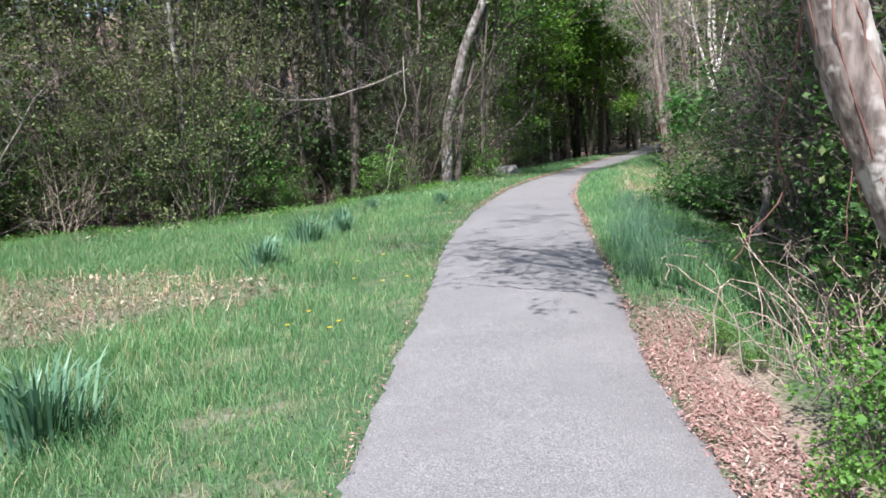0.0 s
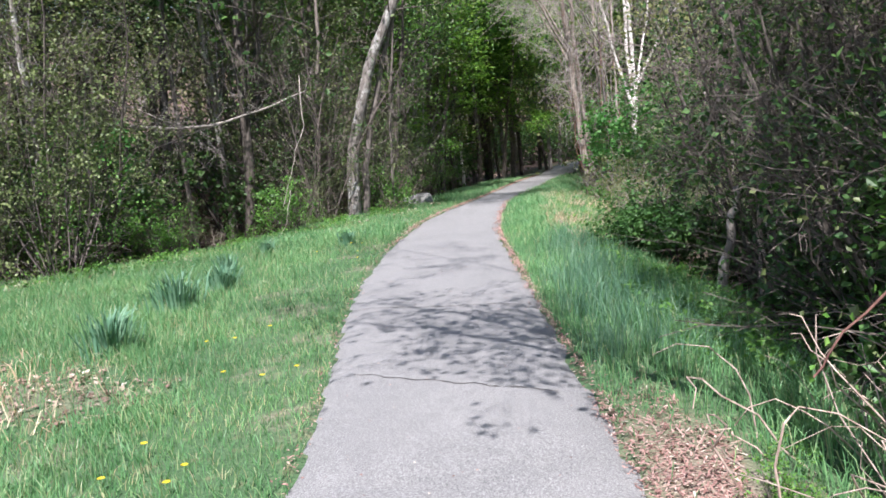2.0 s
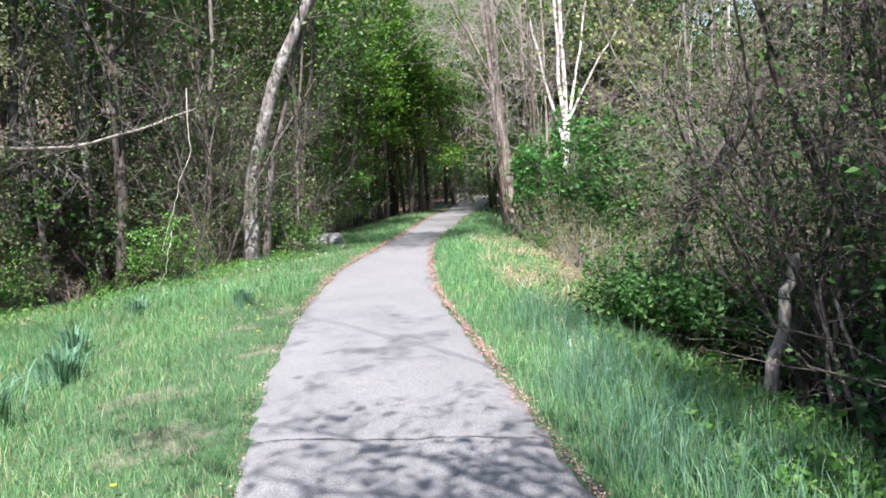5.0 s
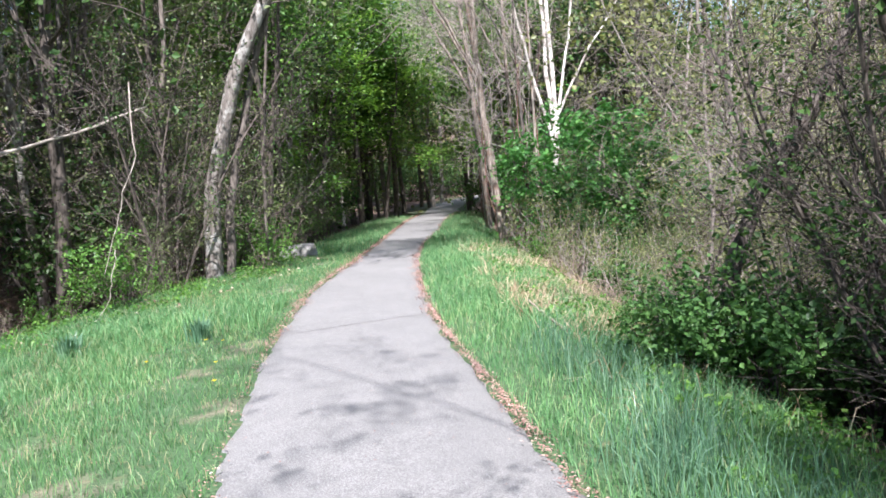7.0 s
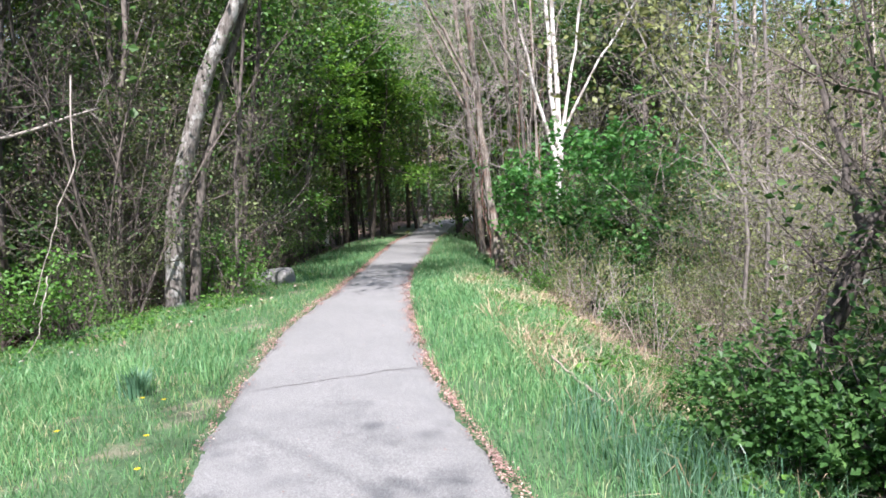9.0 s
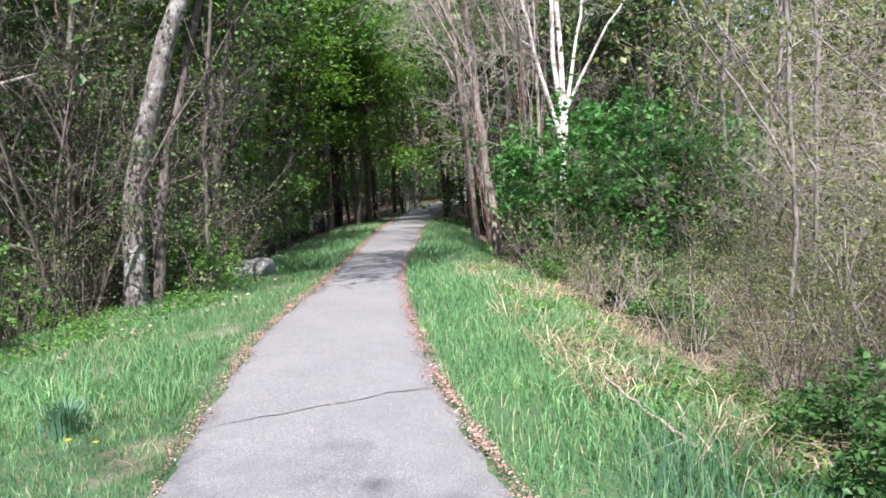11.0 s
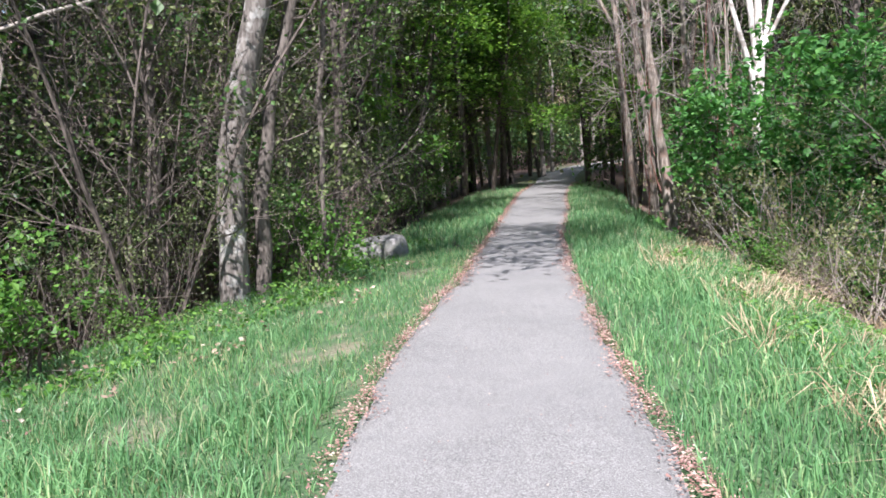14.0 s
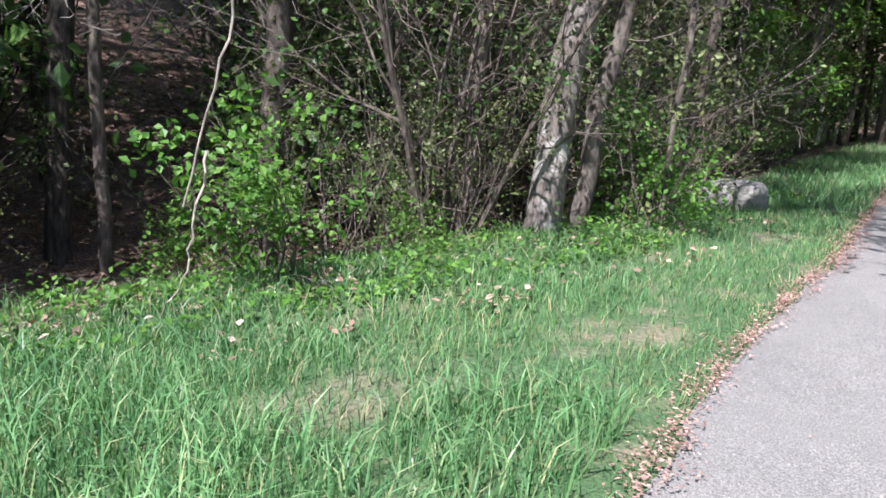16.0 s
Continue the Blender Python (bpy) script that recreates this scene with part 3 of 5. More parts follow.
# shaggy vine-hung trunks close to the path
for k, (x, y, top_x, r, mat) in enumerate(((0.92, 32.4, 0.35, 0.095, BARK_TAN), (1.32, 33.4, 1.2, 0.06, BARK_TAN), (0.35, 38.5, -0.1, 0.1, BARK_TAN), (1.62, 31.4, 1.45, 0.045, BARK_GREY), (0.75, 36.0, 0.3, 0.09, BARK_TAN), (1.85, 32.0, 1.8, 0.03, TWIG_PALE))):
    rng = np.random.default_rng(50 + k)
    foot = float(height(x, y)) - 0.1
    t = custom_tree("vine_hung_tree", "shaggy tan trunk hung with dry vines", [
        ([(x, y, foot), (x + (top_x - x) * 0.35, y, 1.6), (x + (top_x - x) * 0.7, y, 3.6), (top_x, y, 6), (top_x - 0.3, y, 9.5)], r, r * 0.45),
        ([(x + (top_x - x) * 0.75, y, 3.8), (top_x - 0.8, y - 0.2, 5.6), (top_x - 1.6, y - 0.3, 7.4)], r * 0.45, 0.015)],
        mat, DENSE, 22, 1.5, LEAF_PALE, 160, 0.05, seed=51 + k, low=0.3, rough=0.12, twigbark=TWIG_PALE, pull=(-0.3, 0, -0.25))
    for j in range(5):
        a, b = rng.uniform(0, 6.28), rng.uniform(1.0, 2.2)
        zz = np.linspace(0, rng.uniform(4, 7), 26)
        off = r * rng.uniform(1.0, 1.5)
        g = Geo()
        cx = np.interp(zz, [0, 1.6, 3.6, 6, 9.5], [0, (top_x - x) * 0.35, (top_x - x) * 0.7, top_x - x, top_x - x - 0.3])
        wob = np.cumsum(rng.normal(0, 0.028, (26, 3)), 0) * np.array((1, 1, 0.2)) * np.linspace(0, 1.3, 26)[:, None]
        g.tube(np.stack([cx + np.cos(a + zz * b * 0.9) * off, np.sin(a + zz * b * 0.9) * off, zz], 1) + wob, np.linspace(0.015, 0.005, 26), 5)
        part("vine", g, VINE if j % 2 else TWIG_PALE, t, "woody climbing vine")

# big leaning tree by the start of the walk, with red vines
BT = custom_tree("leaning_roadside_tree", "large grey-brown tree leaning over the path with red vines", [
    ([(4.85, 9.3, -0.6), (4.4, 9.2, 0.5), (4.15, 9.1, 1.1), (3.96, 9.0, 1.6), (3.8, 8.95, 2.2), (3.7, 8.9, 2.9)], 0.17, 0.115),
    ([(3.7, 8.9, 2.8), (3.3, 8.7, 3.9), (2.7, 8.6, 5.0), (2.2, 8.7, 6.2)], 0.042, 0.008),
    ([(3.7, 8.9, 2.8), (3.75, 9.2, 4.0), (3.5, 9.7, 5.4), (3.2, 10.0, 7.0)], 0.042, 0.008),
    ([(3.72, 8.9, 2.7), (3.1, 9.5, 3.5), (2.5, 10.0, 4.0), (1.8, 10.4, 4.5)], 0.034, 0.007),
    ([(3.7, 8.9, 2.9), (4.2, 9.3, 4.2), (4.6, 9.9, 5.6)], 0.04, 0.008),
    ([(3.45, 8.8, 3.5), (2.6, 9.0, 4.6), (1.4, 9.1, 5.4), (0.3, 9.2, 6.0)], 0.035, 0.008),
    ([(3.4, 8.8, 3.8), (2.4, 9.3, 5.0), (1.2, 9.8, 5.6), (0.0, 10.0, 6.0)], 0.03, 0.008),
    ([(3.6, 9.4, 4.6), (3.2, 9.6, 6.6), (3.4, 9.8, 8.6), (3.0, 10, 10.2)], 0.03, 0.008),
    ([(3.3, 9.6, 6.4), (1.8, 9.8, 8.4), (0.4, 9.9, 10.6), (-0.4, 10.0, 11.6)], 0.016, 0.006),
    ([(3.75, 9.2, 4.0), (3.9, 9.9, 5.0), (3.6, 10.6, 6.0)], 0.03, 0.008),
    ([(3.7, 9.0, 4.2), (3.3, 9.9, 5.6), (3.5, 10.4, 6.6), (2.9, 10.8, 7.6)], 0.035, 0.008),
    ([(4.1, 9.3, 4.4), (4.5, 9.8, 6.4), (4.2, 10.2, 8.2)], 0.035, 0.008)],
    BARK_MAPLE, TWIGGY, 17, 1.15, LEAF_GREEN, 6000, 0.08, seed=61, low=0.3, sides=30, rings=70, twigbark=TWIG, jitter=0.13, bare=True, crook=1.2, rough=0.035)
rng = np.random.default_rng(62)
for j in range(3):
    base = limb_path([(4.85, 9.3, -0.6), (4.4, 9.2, 0.5), (4.15, 9.1, 1.1), (3.96, 9.0, 1.6), (3.8, 8.95, 2.2), (3.7, 8.9, 2.9)], 22)
    tt = np.linspace(0, 1, 22)
    off = 0.178 * np.stack([np.cos(j * 0.8 + 2.9 + tt * 1.2), np.sin(j * 0.8 + 2.9 + tt * 1.2), 0 * tt], 1)
    g = Geo()
    g.tube(base + off * (1.02 - 0.32 * tt[:, None]) + rng.normal(0, 0.012, (22, 3)) - np.array((4.85, 9.3, -0.6)), np.linspace(0.0075, 0.004, 22), 5)
    part("vine", g, VINE, BT, "reddish climbing vine")

# snag and grey trunks in the hollow on the right
custom_tree("broken_snag", "pale broken trunk standing among roots", [
    ([(3.5, 16, -0.75), (3.56, 16, -0.1), (3.66, 16, 0.45), (3.72, 16, 0.82)], 0.062, 0.04)], TWIG_PALE, TWIGGY, 0, 1, seed=71)
for k, pts in enumerate((((4.25, 15.6, -0.75), (4.0, 15.8, -0.1), (3.86, 15.9, 0.45)), ((4.5, 15.3, -0.8), (4.15, 15.6, -0.25), (3.95, 15.8, 0.5)), ((3.95, 15.3, -0.75), (3.9, 15.7, -0.2), (3.95, 16.1, 0.6)))):
    custom_tree("hanging_root", "bare pale root curving into the hollow", [(pts, 0.028, 0.014)], CANE, TWIGGY, 3, 0.4, seed=75 + k, sides=6, category="root")
custom_tree("grey_trunk", "leaning grey trunk in the hollow", [
    ([(3.0, 18.2, -0.8), (3.08, 18.2, 0.35), (3.25, 18.1, 1.0), (3.6, 18.1, 1.5), (4.1, 18.1, 2.4), (4.7, 18.2, 4.0)], 0.085, 0.045),
    ([(3.35, 18.1, 1.1), (3.3, 18.3, 1.7), (3.1, 18.5, 2.6)], 0.04, 0.012)],
    BARK_GREY, DENSE, 18, 1.2, LEAF_OLIVE, 900, 0.045, seed=81, low=0.25, twigbark=TWIG)
for k, (x, y, lx, r) in enumerate(((4.35, 15.2, 0.2, 0.09), (4.75, 14.3, 0.5, 0.07), (5.0, 13.2, 0.35, 0.09), (4.1, 16.6, 0.25, 0.05), (5.3, 15.6, 0.6, 0.1), (5.2, 12.3, 0.3, 0.1), (5.9, 13.8, 0.2, 0.08), (5.9, 16.8, 0.5, 0.07), (4.9, 11.3, 0.1, 0.07))):
    z0 = float(height(x, y)) - 0.1
    custom_tree("hollow_tree", "dark crooked tree with dense small twigs", [
        ([(x, y, z0), (x + lx * 0.2, y, 1.0), (x + lx * 0.9, y - 0.1, 2.6), (x + lx * 0.5, y, 4.6), (x + lx, y + 0.2, 6.5)], r, 0.025),
        ([(x + lx * 0.3, y, 1.2), (x - 0.5, y - 0.3, 2.4), (x - 0.9, y - 0.4, 3.8)], 0.045, 0.014),
        ([(x + lx * 0.5, y, 1.8), (x + 0.9, y + 0.2, 3.0), (x + 1.3, y, 4.4)], 0.045, 0.014),
        ([(x + lx * 0.4, y, 0.9), (x - 0.1, y - 0.4, 2.0), (x - 0.2, y - 0.7, 3.4)], 0.035, 0.012)],
        BARK_DARK, DENSE, 11, 1.25, LEAF_OLIVE if k % 3 else LEAF_SHADED, 2200, 0.045, seed=90 + k, low=0.15, sides=9, jitter=0.15, twigbark=TWIG)

# pale cut sapling far along the path; birch white stands in for sunlight
PX, PY = -6.5, 48.0
sap = custom_tree("pale_sapling", "pale sapling stem, whitened as if sunlit, with a tuft of yellow-green leaves", [
    ([(PX, PY, -0.75), (PX - 0.02, PY, 0.4), (PX - 0.05, PY, 1.25)], 0.085, 0.05)], BARK_BIRCH, TWIGGY, 6, 0.8, LEAF_PALE, 220, 0.12, seed=101, low=0.8)

# boulder
rng = np.random.default_rng(111)
bm = bmesh.new()
bmesh.ops.create_icosphere(bm, subdivisions=4, radius=1)
for v in bm.verts:
    n = noise.noise(v.co * 1.3) * 0.22 + noise.noise(v.co * 4) * 0.07
    c = v.co.normalized() * (1 + n)
    c = Vector((max(-0.82, min(0.82, c.x)), max(-0.8, min(0.8, c.y)), max(-0.7, min(0.62, c.z))))
    v.co = Vector((c.x * 0.47, c.y * 0.34, c.z * 0.36))
me = bpy.data.meshes.new("boulder")
bm.to_mesh(me)
bm.free()
me.materials.append(GRANITE)
boulder = tagged(new("boulder", me), "flat-topped grey granite boulder in the grass", "rock")
boulder.matrix_basis = pose(-3.2, 28.0, -0.05, 4, -6, 12) @ Matrix.Scale(0.98, 4)

# ---- wood: repeated trees and shrubs ----
kinds = [
    tree(201, 10.5, 0.11, TREE, BARK_GREY, LEAF_OLIVE, 3000, 0.085, "grey woodland tree with fine twigs and small spring leaves", clumps=800),
    tree(202, 12.0, 0.12, TREE, BARK_DARK, LEAF_OLIVE, 3000, 0.09, "dark-barked woodland tree with budding olive leaves", clumps=900),
    tree(203, 9.0, 0.08, TREE, BARK_GREY, LEAF_GREEN, 2600, 0.085, "young tree with fresh green leaves", clumps=600),
    tree(204, 11.0, 0.09, SLIM, BARK_LICHEN, LEAF_OLIVE, 2000, 0.08, "slim pale tree with sparse spring leaves", clumps=600),
]
FAR = dict(segs=[6, 4, 2], wob=[0.07, 0.18, 0.28], up=[0.03, 0.05, 0.02], kids=[15, 5], angle=[0.9, 0.8], ratio=[0.26, 0.5], low=[0.12, 0.15], sides=[6, 3, 3], taper=0.25, thin=0.42)
deep = [
    tree(211, 11.0, 0.12, FAR, BARK_DARK, LEAF_OLIVE, 1100, 0.15, "dark woodland tree deep among the others", clumps=800, jitter=0.25),
    tree(212, 12.0, 0.13, FAR, BARK_DARK, LEAF_SHADED, 1100, 0.15, "woodland tree with shade put into its dark leaf colour", clumps=900, jitter=0.25),
    tree(213, 10.0, 0.10, FAR, BARK_GREY, LEAF_OLIVE, 1000, 0.14, "grey woodland tree deep among the others", clumps=800, jitter=0.25),
]
maple = tree(205, 8.0, 0.09, dict(TREE, up=[0.03, -0.01, 0, 0], angle=[1.25, 0.8, 0.8], low=[0.3, 0.1, 0.1]), BARK_DARK, LEAF_MAPLE, 7000, 0.125, "maple with layered bright green leaves", flat=0.7, jitter=0.15, clumps=300, sprays=14)
hazy = [
    tree(206, 9.5, 0.065, dict(FAR, angle=[0.55, 0.6], low=[0.05, 0.15]), TWIG_PALE, LEAF_PALE, 900, 0.085, "thin pale tree with yellow-green buds"),
    tree(207, 8.0, 0.055, dict(FAR, angle=[0.6, 0.6], low=[0.03, 0.15]), TWIG_PALE, LEAF_PALE, 1200, 0.08, "thin pale tree with yellow-green buds"),
]
brush = [
    shrub(301, 2.6, 9, SHRUB, TWIG, LEAF_OLIVE, 1500, 0.048, "twiggy grey shrub with a few olive leaves"),
    shrub(302, 2.0, 9, SHRUB, TWIG, LEAF_GREEN, 1350, 0.048, "twiggy shrub with fresh green leaves"),
    shrub(303, 3.2, 8, SHRUB, TWIG, LEAF_OLIVE, 1900, 0.052, "tall tangled shrub with sparse leaves"),
    shrub(304, 1.5, 12, SHRUB, CANE, LEAF_OLIVE, 160, 0.045, "low tangle of bare brown stems"),
]
under = shrub(305, 2.4, 5, SHRUB, BARK_DARK, LEAF_SHADED, 1000, 0.12, "leafy undergrowth shrub with shade put into its dark leaf colour", "undergrowth", name="undergrowth", jitter=0.2)
pale_brush = shrub(306, 1.8, 9, SHRUB, TWIG_PALE, LEAF_PALE, 800, 0.06, "pale dry brush with yellow-green buds")
lush = [
    shrub(311, 1.9, 14, SHRUB, TWIG, LEAF_EMERALD, 5600, 0.08, "dense bright green bush", "bush", name="bush", spread_out=0.6, jitter=0.1, cluster=28),
    shrub(312, 1.2, 14, SHRUB, BARK_DARK, LEAF_MID, 4400, 0.07, "low dense green bush in the hollow", "bush", name="bush", spread_out=0.85, jitter=0.1, cluster=22),
    shrub(313, 1.3, 10, SHRUB, TWIG, LEAF_GREEN, 1500, 0.07, "small leafy green bush", "bush", name="bush", spread_out=0.65, jitter=0.08, cluster=12),
]
thicket = [
    shrub(321, 5.2, 8, THICK, TWIG, LEAF_OLIVE, 5200, 0.058, "tall dense thicket of fine grey twigs and olive leaves", "thicket", name="tall_thicket", cluster=8, spread_out=0.32, jitter=0.14, thick=0.022),
    shrub(322, 4.4, 9, THICK, TWIG_GREY, LEAF_OLIVE, 3600, 0.055, "tall grey thicket of bare twigs with small leaves", "thicket", name="tall_thicket", cluster=8, spread_out=0.4, jitter=0.14, thick=0.02),
    shrub(323, 4.8, 7, THICK, BARK_DARK, LEAF_MID, 4200, 0.06, "tall tangled thicket with patches of green leaves", "thicket", name="tall_thicket", cluster=8, spread_out=0.38, jitter=0.12, thick=0.022),
    # shaded counterpart of the first thicket: fewer leaves, in the darkened green
    shrub(326, 4.8, 8, THICK, TWIG, LEAF_SHADED, 2200, 0.055, "tall thicket of brown twigs with shade put into its leaf colour", "thicket", name="tall_thicket", cluster=8, spread_out=0.36, jitter=0.13, thick=0.022),
]
dark_thicket = shrub(324, 4.2, 9, THICK, BARK_DARK, LEAF_SHADED, 2600, 0.055, "dark tangle of dense twigs in the hollow", "thicket", name="dark_thicket", group="thickets in the hollow", cluster=8, spread_out=0.4, jitter=0.14, thick=0.024)
pale_thicket = shrub(325, 4.6, 7, THICK, TWIG_GREY, LEAF_PALE, 2600, 0.05, "hazy thicket of grey twigs with yellow-green buds", "thicket", name="pale_thicket", group="thickets in the hollow", cluster=8, spread_out=0.3, jitter=0.16, thick=0.018)
near_growth = shrub(307, 2.2, 8, SHRUB, BARK_DARK, LEAF_SHADED, 2400, 0.055, "dark small-leaved undergrowth in the hollow", "undergrowth", name="undergrowth", group="thickets in the hollow", jitter=0.14, cluster=6)
used = set()


def stand(ob, x, y, turn=0, s=1.0, sink=0.0):
    """The first call moves the model itself, later ones copies of it."""
    if ob.name in used:
        return put_copy(ob, x, y, turn, s, sink)
    used.add(ob.name)
    ob.matrix_basis = pose(x, y, float(height(x, y)) - sink, 0, 0, turn)
    ob.scale = (1, 1, 1)
    return ob


rng = np.random.default_rng(7)


def in_slope(x, y):
    return -10 < x < -4 and abs((x + 4.4) * 0.56 + (y - 21.4) * 0.83) < 0.35 + 0.12 * (-4 - x)


# left wood: trees thin out with depth
spots = []
for _ in range(4000):
    y = rng.uniform(6, 66)
    e = rng.uniform(0.4, 20) if rng.uniform() < 0.6 else rng.uniform(0.4, 6)
    x = float(wood_l(y)) - e
    if in_slope(x, y) or math.hypot(x + 3.5, y - 24.5) < 1.2 or (y > 27 and y < 30 and e < 2) or (y > 38 and e < 1.7 and y < 52):
        continue
    gap = 1.15 if e < 5 else 1.7
    if all((x - a) ** 2 + (y - b) ** 2 > gap * gap for a, b in spots):
        spots.append((x, y))
    if len(spots) >= 128:
        break
for k, (x, y) in enumerate(spots):
    e = float(wood_l(y)) - x
    if e > 4.5 or y > 36 or y < 10:
        stand(deep[int(rng.integers(0, 3))], x, y, rng.uniform(0, 360), rng.uniform(0.85, 1.2))
    elif e > 1.8 or y > 29:
        # between y 17 and 33 every second tree has shade-coloured leaves
        stand(deep[1] if 17 < y < 33 and k % 2 else kinds[int(rng.integers(0, 4))], x, y, rng.uniform(0, 360), rng.uniform(0.75, 1.1))


def in_gap(x, y):
    """The open slope seen between the trunks."""
    return -12 < x < -4 and abs((x + 4.4) * 0.56 + (y - 21.4) * 0.83) < 0.95 + 0.15 * (-4 - x)


for _ in range(58):
    y = rng.uniform(8, 44)
    x = float(wood_l(y)) - rng.uniform(1.6, 7)
    if not in_gap(x, y) and not (abs(y - 28.3) < 1.3 and x > -5.5):
        stand(under, x, y, rng.uniform(0, 360), rng.uniform(0.7, 1.3))
for _ in range(84):
    y = rng.uniform(9, 46)
    e = abs(rng.normal(0.3, 1.4)) + 0.15
    x = float(wood_l(y)) - e
    if (abs(y - 28.3) < 1.3 and x > -5.5) or in_gap(x, y) or (y > 36 and x > -7.6):
        continue
    low = 0.45 if 19 < y < 24.6 and x > -6.6 else 1.0
    stand(brush[int(rng.choice(4, p=[0.33, 0.2, 0.29, 0.18]))], x, y, rng.uniform(0, 360), low * rng.uniform(0.65, 1.15))
# the dense screen of tall thicket along the edge
placed = []
for _ in range(900):
    y = rng.uniform(8, 32) if rng.uniform() < 0.65 else rng.uniform(8, 17)
    x = float(wood_l(y)) - rng.uniform(0.5, 4.2)
    if in_gap(x, y) or (y > 26 and x > -5.6) or math.hypot(x + 3.6, y - 24.5) < 0.8 or (17.5 < y < 23.6 and x > -6.9):
        continue
    if all((x - a) ** 2 + (y - b) ** 2 > 1.25 for a, b in placed):
        placed.append((x, y))
        # beyond y 20.5 mostly the thicket with shade in its leaf colour
        stand(thicket[int(rng.choice(4, p=[0.55, 0.2, 0.2, 0.05] if y < 20.5 else [0.05, 0.2, 0.15, 0.6]))], x, y, rng.uniform(0, 360), rng.uniform(0.7, 1.15))
    if len(placed) >= 70:
        break
for x, y, s in ((-7.4, 18.6, 1.1), (-8.0, 20.2, 1.15), (-6.8, 19.5, 1.0), (-5.2, 24.7, 0.95), (-5.9, 25.7, 1.1)):
    stand(thicket[0], x, y, rng.uniform(0, 360), s)
# added tall trees: crowns mostly above view shade wood edge and path
shade_canopy = tree(221, 12.5, 0.13, dict(TREE, low=[0.52, 0.15, 0.15], kids=[20, 6, 3], angle=[1.15, 0.8, 0.8], ratio=[0.3, 0.5, 0.5]), BARK_DARK, LEAF_GREEN, 6500, 0.13, "added shade tree with dark trunk and high spreading crown", jitter=0.3)
for x, y, s in ((-7.6, 19.6, 0.85), (-6.9, 22.2, 0.9), (-6.5, 25.4, 0.9), (-6.7, 28.8, 0.95), (-9.6, 21.0, 1.0), (-9.4, 26.0, 1.0), (-6.3, 45.0, 1.1), (1.6, 41.0, 1.0), (1.2, 46.5, 1.05), (-6.0, 49.5, 1.1), (0.4, 54.0, 1.1), (-7.4, 47.0, 1.1), (0.2, 49.5, 1.0), (-5.2, 55.0, 1.1), (-1.6, 59.0, 1.1), (-5.6, 61.0, 1.1), (-1.8, 65.0, 1.1), (-5.4, 68.0, 1.1)):
    stand(shade_canopy, x, y, rng.uniform(0, 360), s)
for x, y, s in ((-6.6, 18.6, 0.8), (-4.15, 22.0, 0.8), (-5.6, 22.6, 0.6), (-4.4, 23.5, 0.5), (-3.2, 25.4, 0.75), (-3.9, 26.6, 0.9), (-6.6, 20.6, 0.9), (-9.2, 17.0, 1.5), (-8.2, 19.2, 1.6), (-5.2, 19.6, 0.7), (-10.4, 15.6, 1.2)):
    stand(lush[2], x, y, rng.uniform(0, 360), s)
stand(lush[0], -9.0, 19.6, 20, 1.5)
stand(lush[0], -7.6, 20.8, 70, 1.3)

for x, y, s in ((-6.6, 29.6, 1.1), (-7.4, 31.2, 1.2), (-6.2, 31.8, 1.0), (-7.0, 34.0, 1.2), (-8.4, 29.0, 1.3)):
    stand(under, x, y, rng.uniform(0, 360), s)
# maples over the path where it enters the wood
for x, y, s in ((-4.7, 36.6, 0.8), (-6.0, 41.2, 0.95), (-5.6, 32.6, 0.7), (0.9, 45.5, 0.9), (-6.6, 38, 0.95), (-7.2, 42.5, 1.1), (-7.8, 47.5, 1.05), (-6.4, 51.5, 1.1), (0.6, 48, 1.1), (-5.4, 53, 1.2), (0.2, 56, 1.2), (-5.6, 35.0, 0.8), (-6.0, 60, 1.3), (-0.8, 64, 1.3), (1.0, 43.5, 1.15), (0.5, 52.0, 1.3), (-6.8, 56.0, 1.3), (-4.6, 66.0, 1.3), (1.0, 68.0, 1.4), (-7.6, 33.0, 0.9), (-7.2, 30.0, 0.85)):
    stand(maple, x, y, rng.uniform(0, 360), s)
for x, y, s in ((4.8, 36.6, 1.0), (3.4, 38.4, 1.1), (2.6, 41.5, 1.15), (2.2, 45.0, 1.2), (5.6, 40.0, 1.15), (4.4, 44.0, 1.2), (1.8, 50.5, 1.2), (3.2, 55.0, 1.2), (1.4, 60.0, 1.2), (7.5, 36.5, 1.1), (7.0, 43.5, 1.2), (5.4, 50.0, 1.2)):
    stand(deep[1 if x < 5 else 0], x, y, rng.uniform(0, 360), s)
# dark-leaved rows added to darken the far end of the path
for k in range(26):
    x, y = -13 + (k % 13) * 1.15 + rng.uniform(-0.4, 0.4), 78 + (k // 13) * 4 + (k % 13) * (0.0 if k % 13 < 8 else 2.2) + rng.uniform(0, 2)
    stand(under, x, y, rng.uniform(0, 360), rng.uniform(1.3, 1.9))
for k in range(9):
    stand(deep[1], -13 + k * 1.7, 80 + rng.uniform(0, 6) + (0 if k < 5 else 4), rng.uniform(0, 360), 1.2)
for k in range(8):
    stand(under, -6.5 + k * 0.95, 86.5 + 0.4 * k, rng.uniform(0, 360), 1.9)
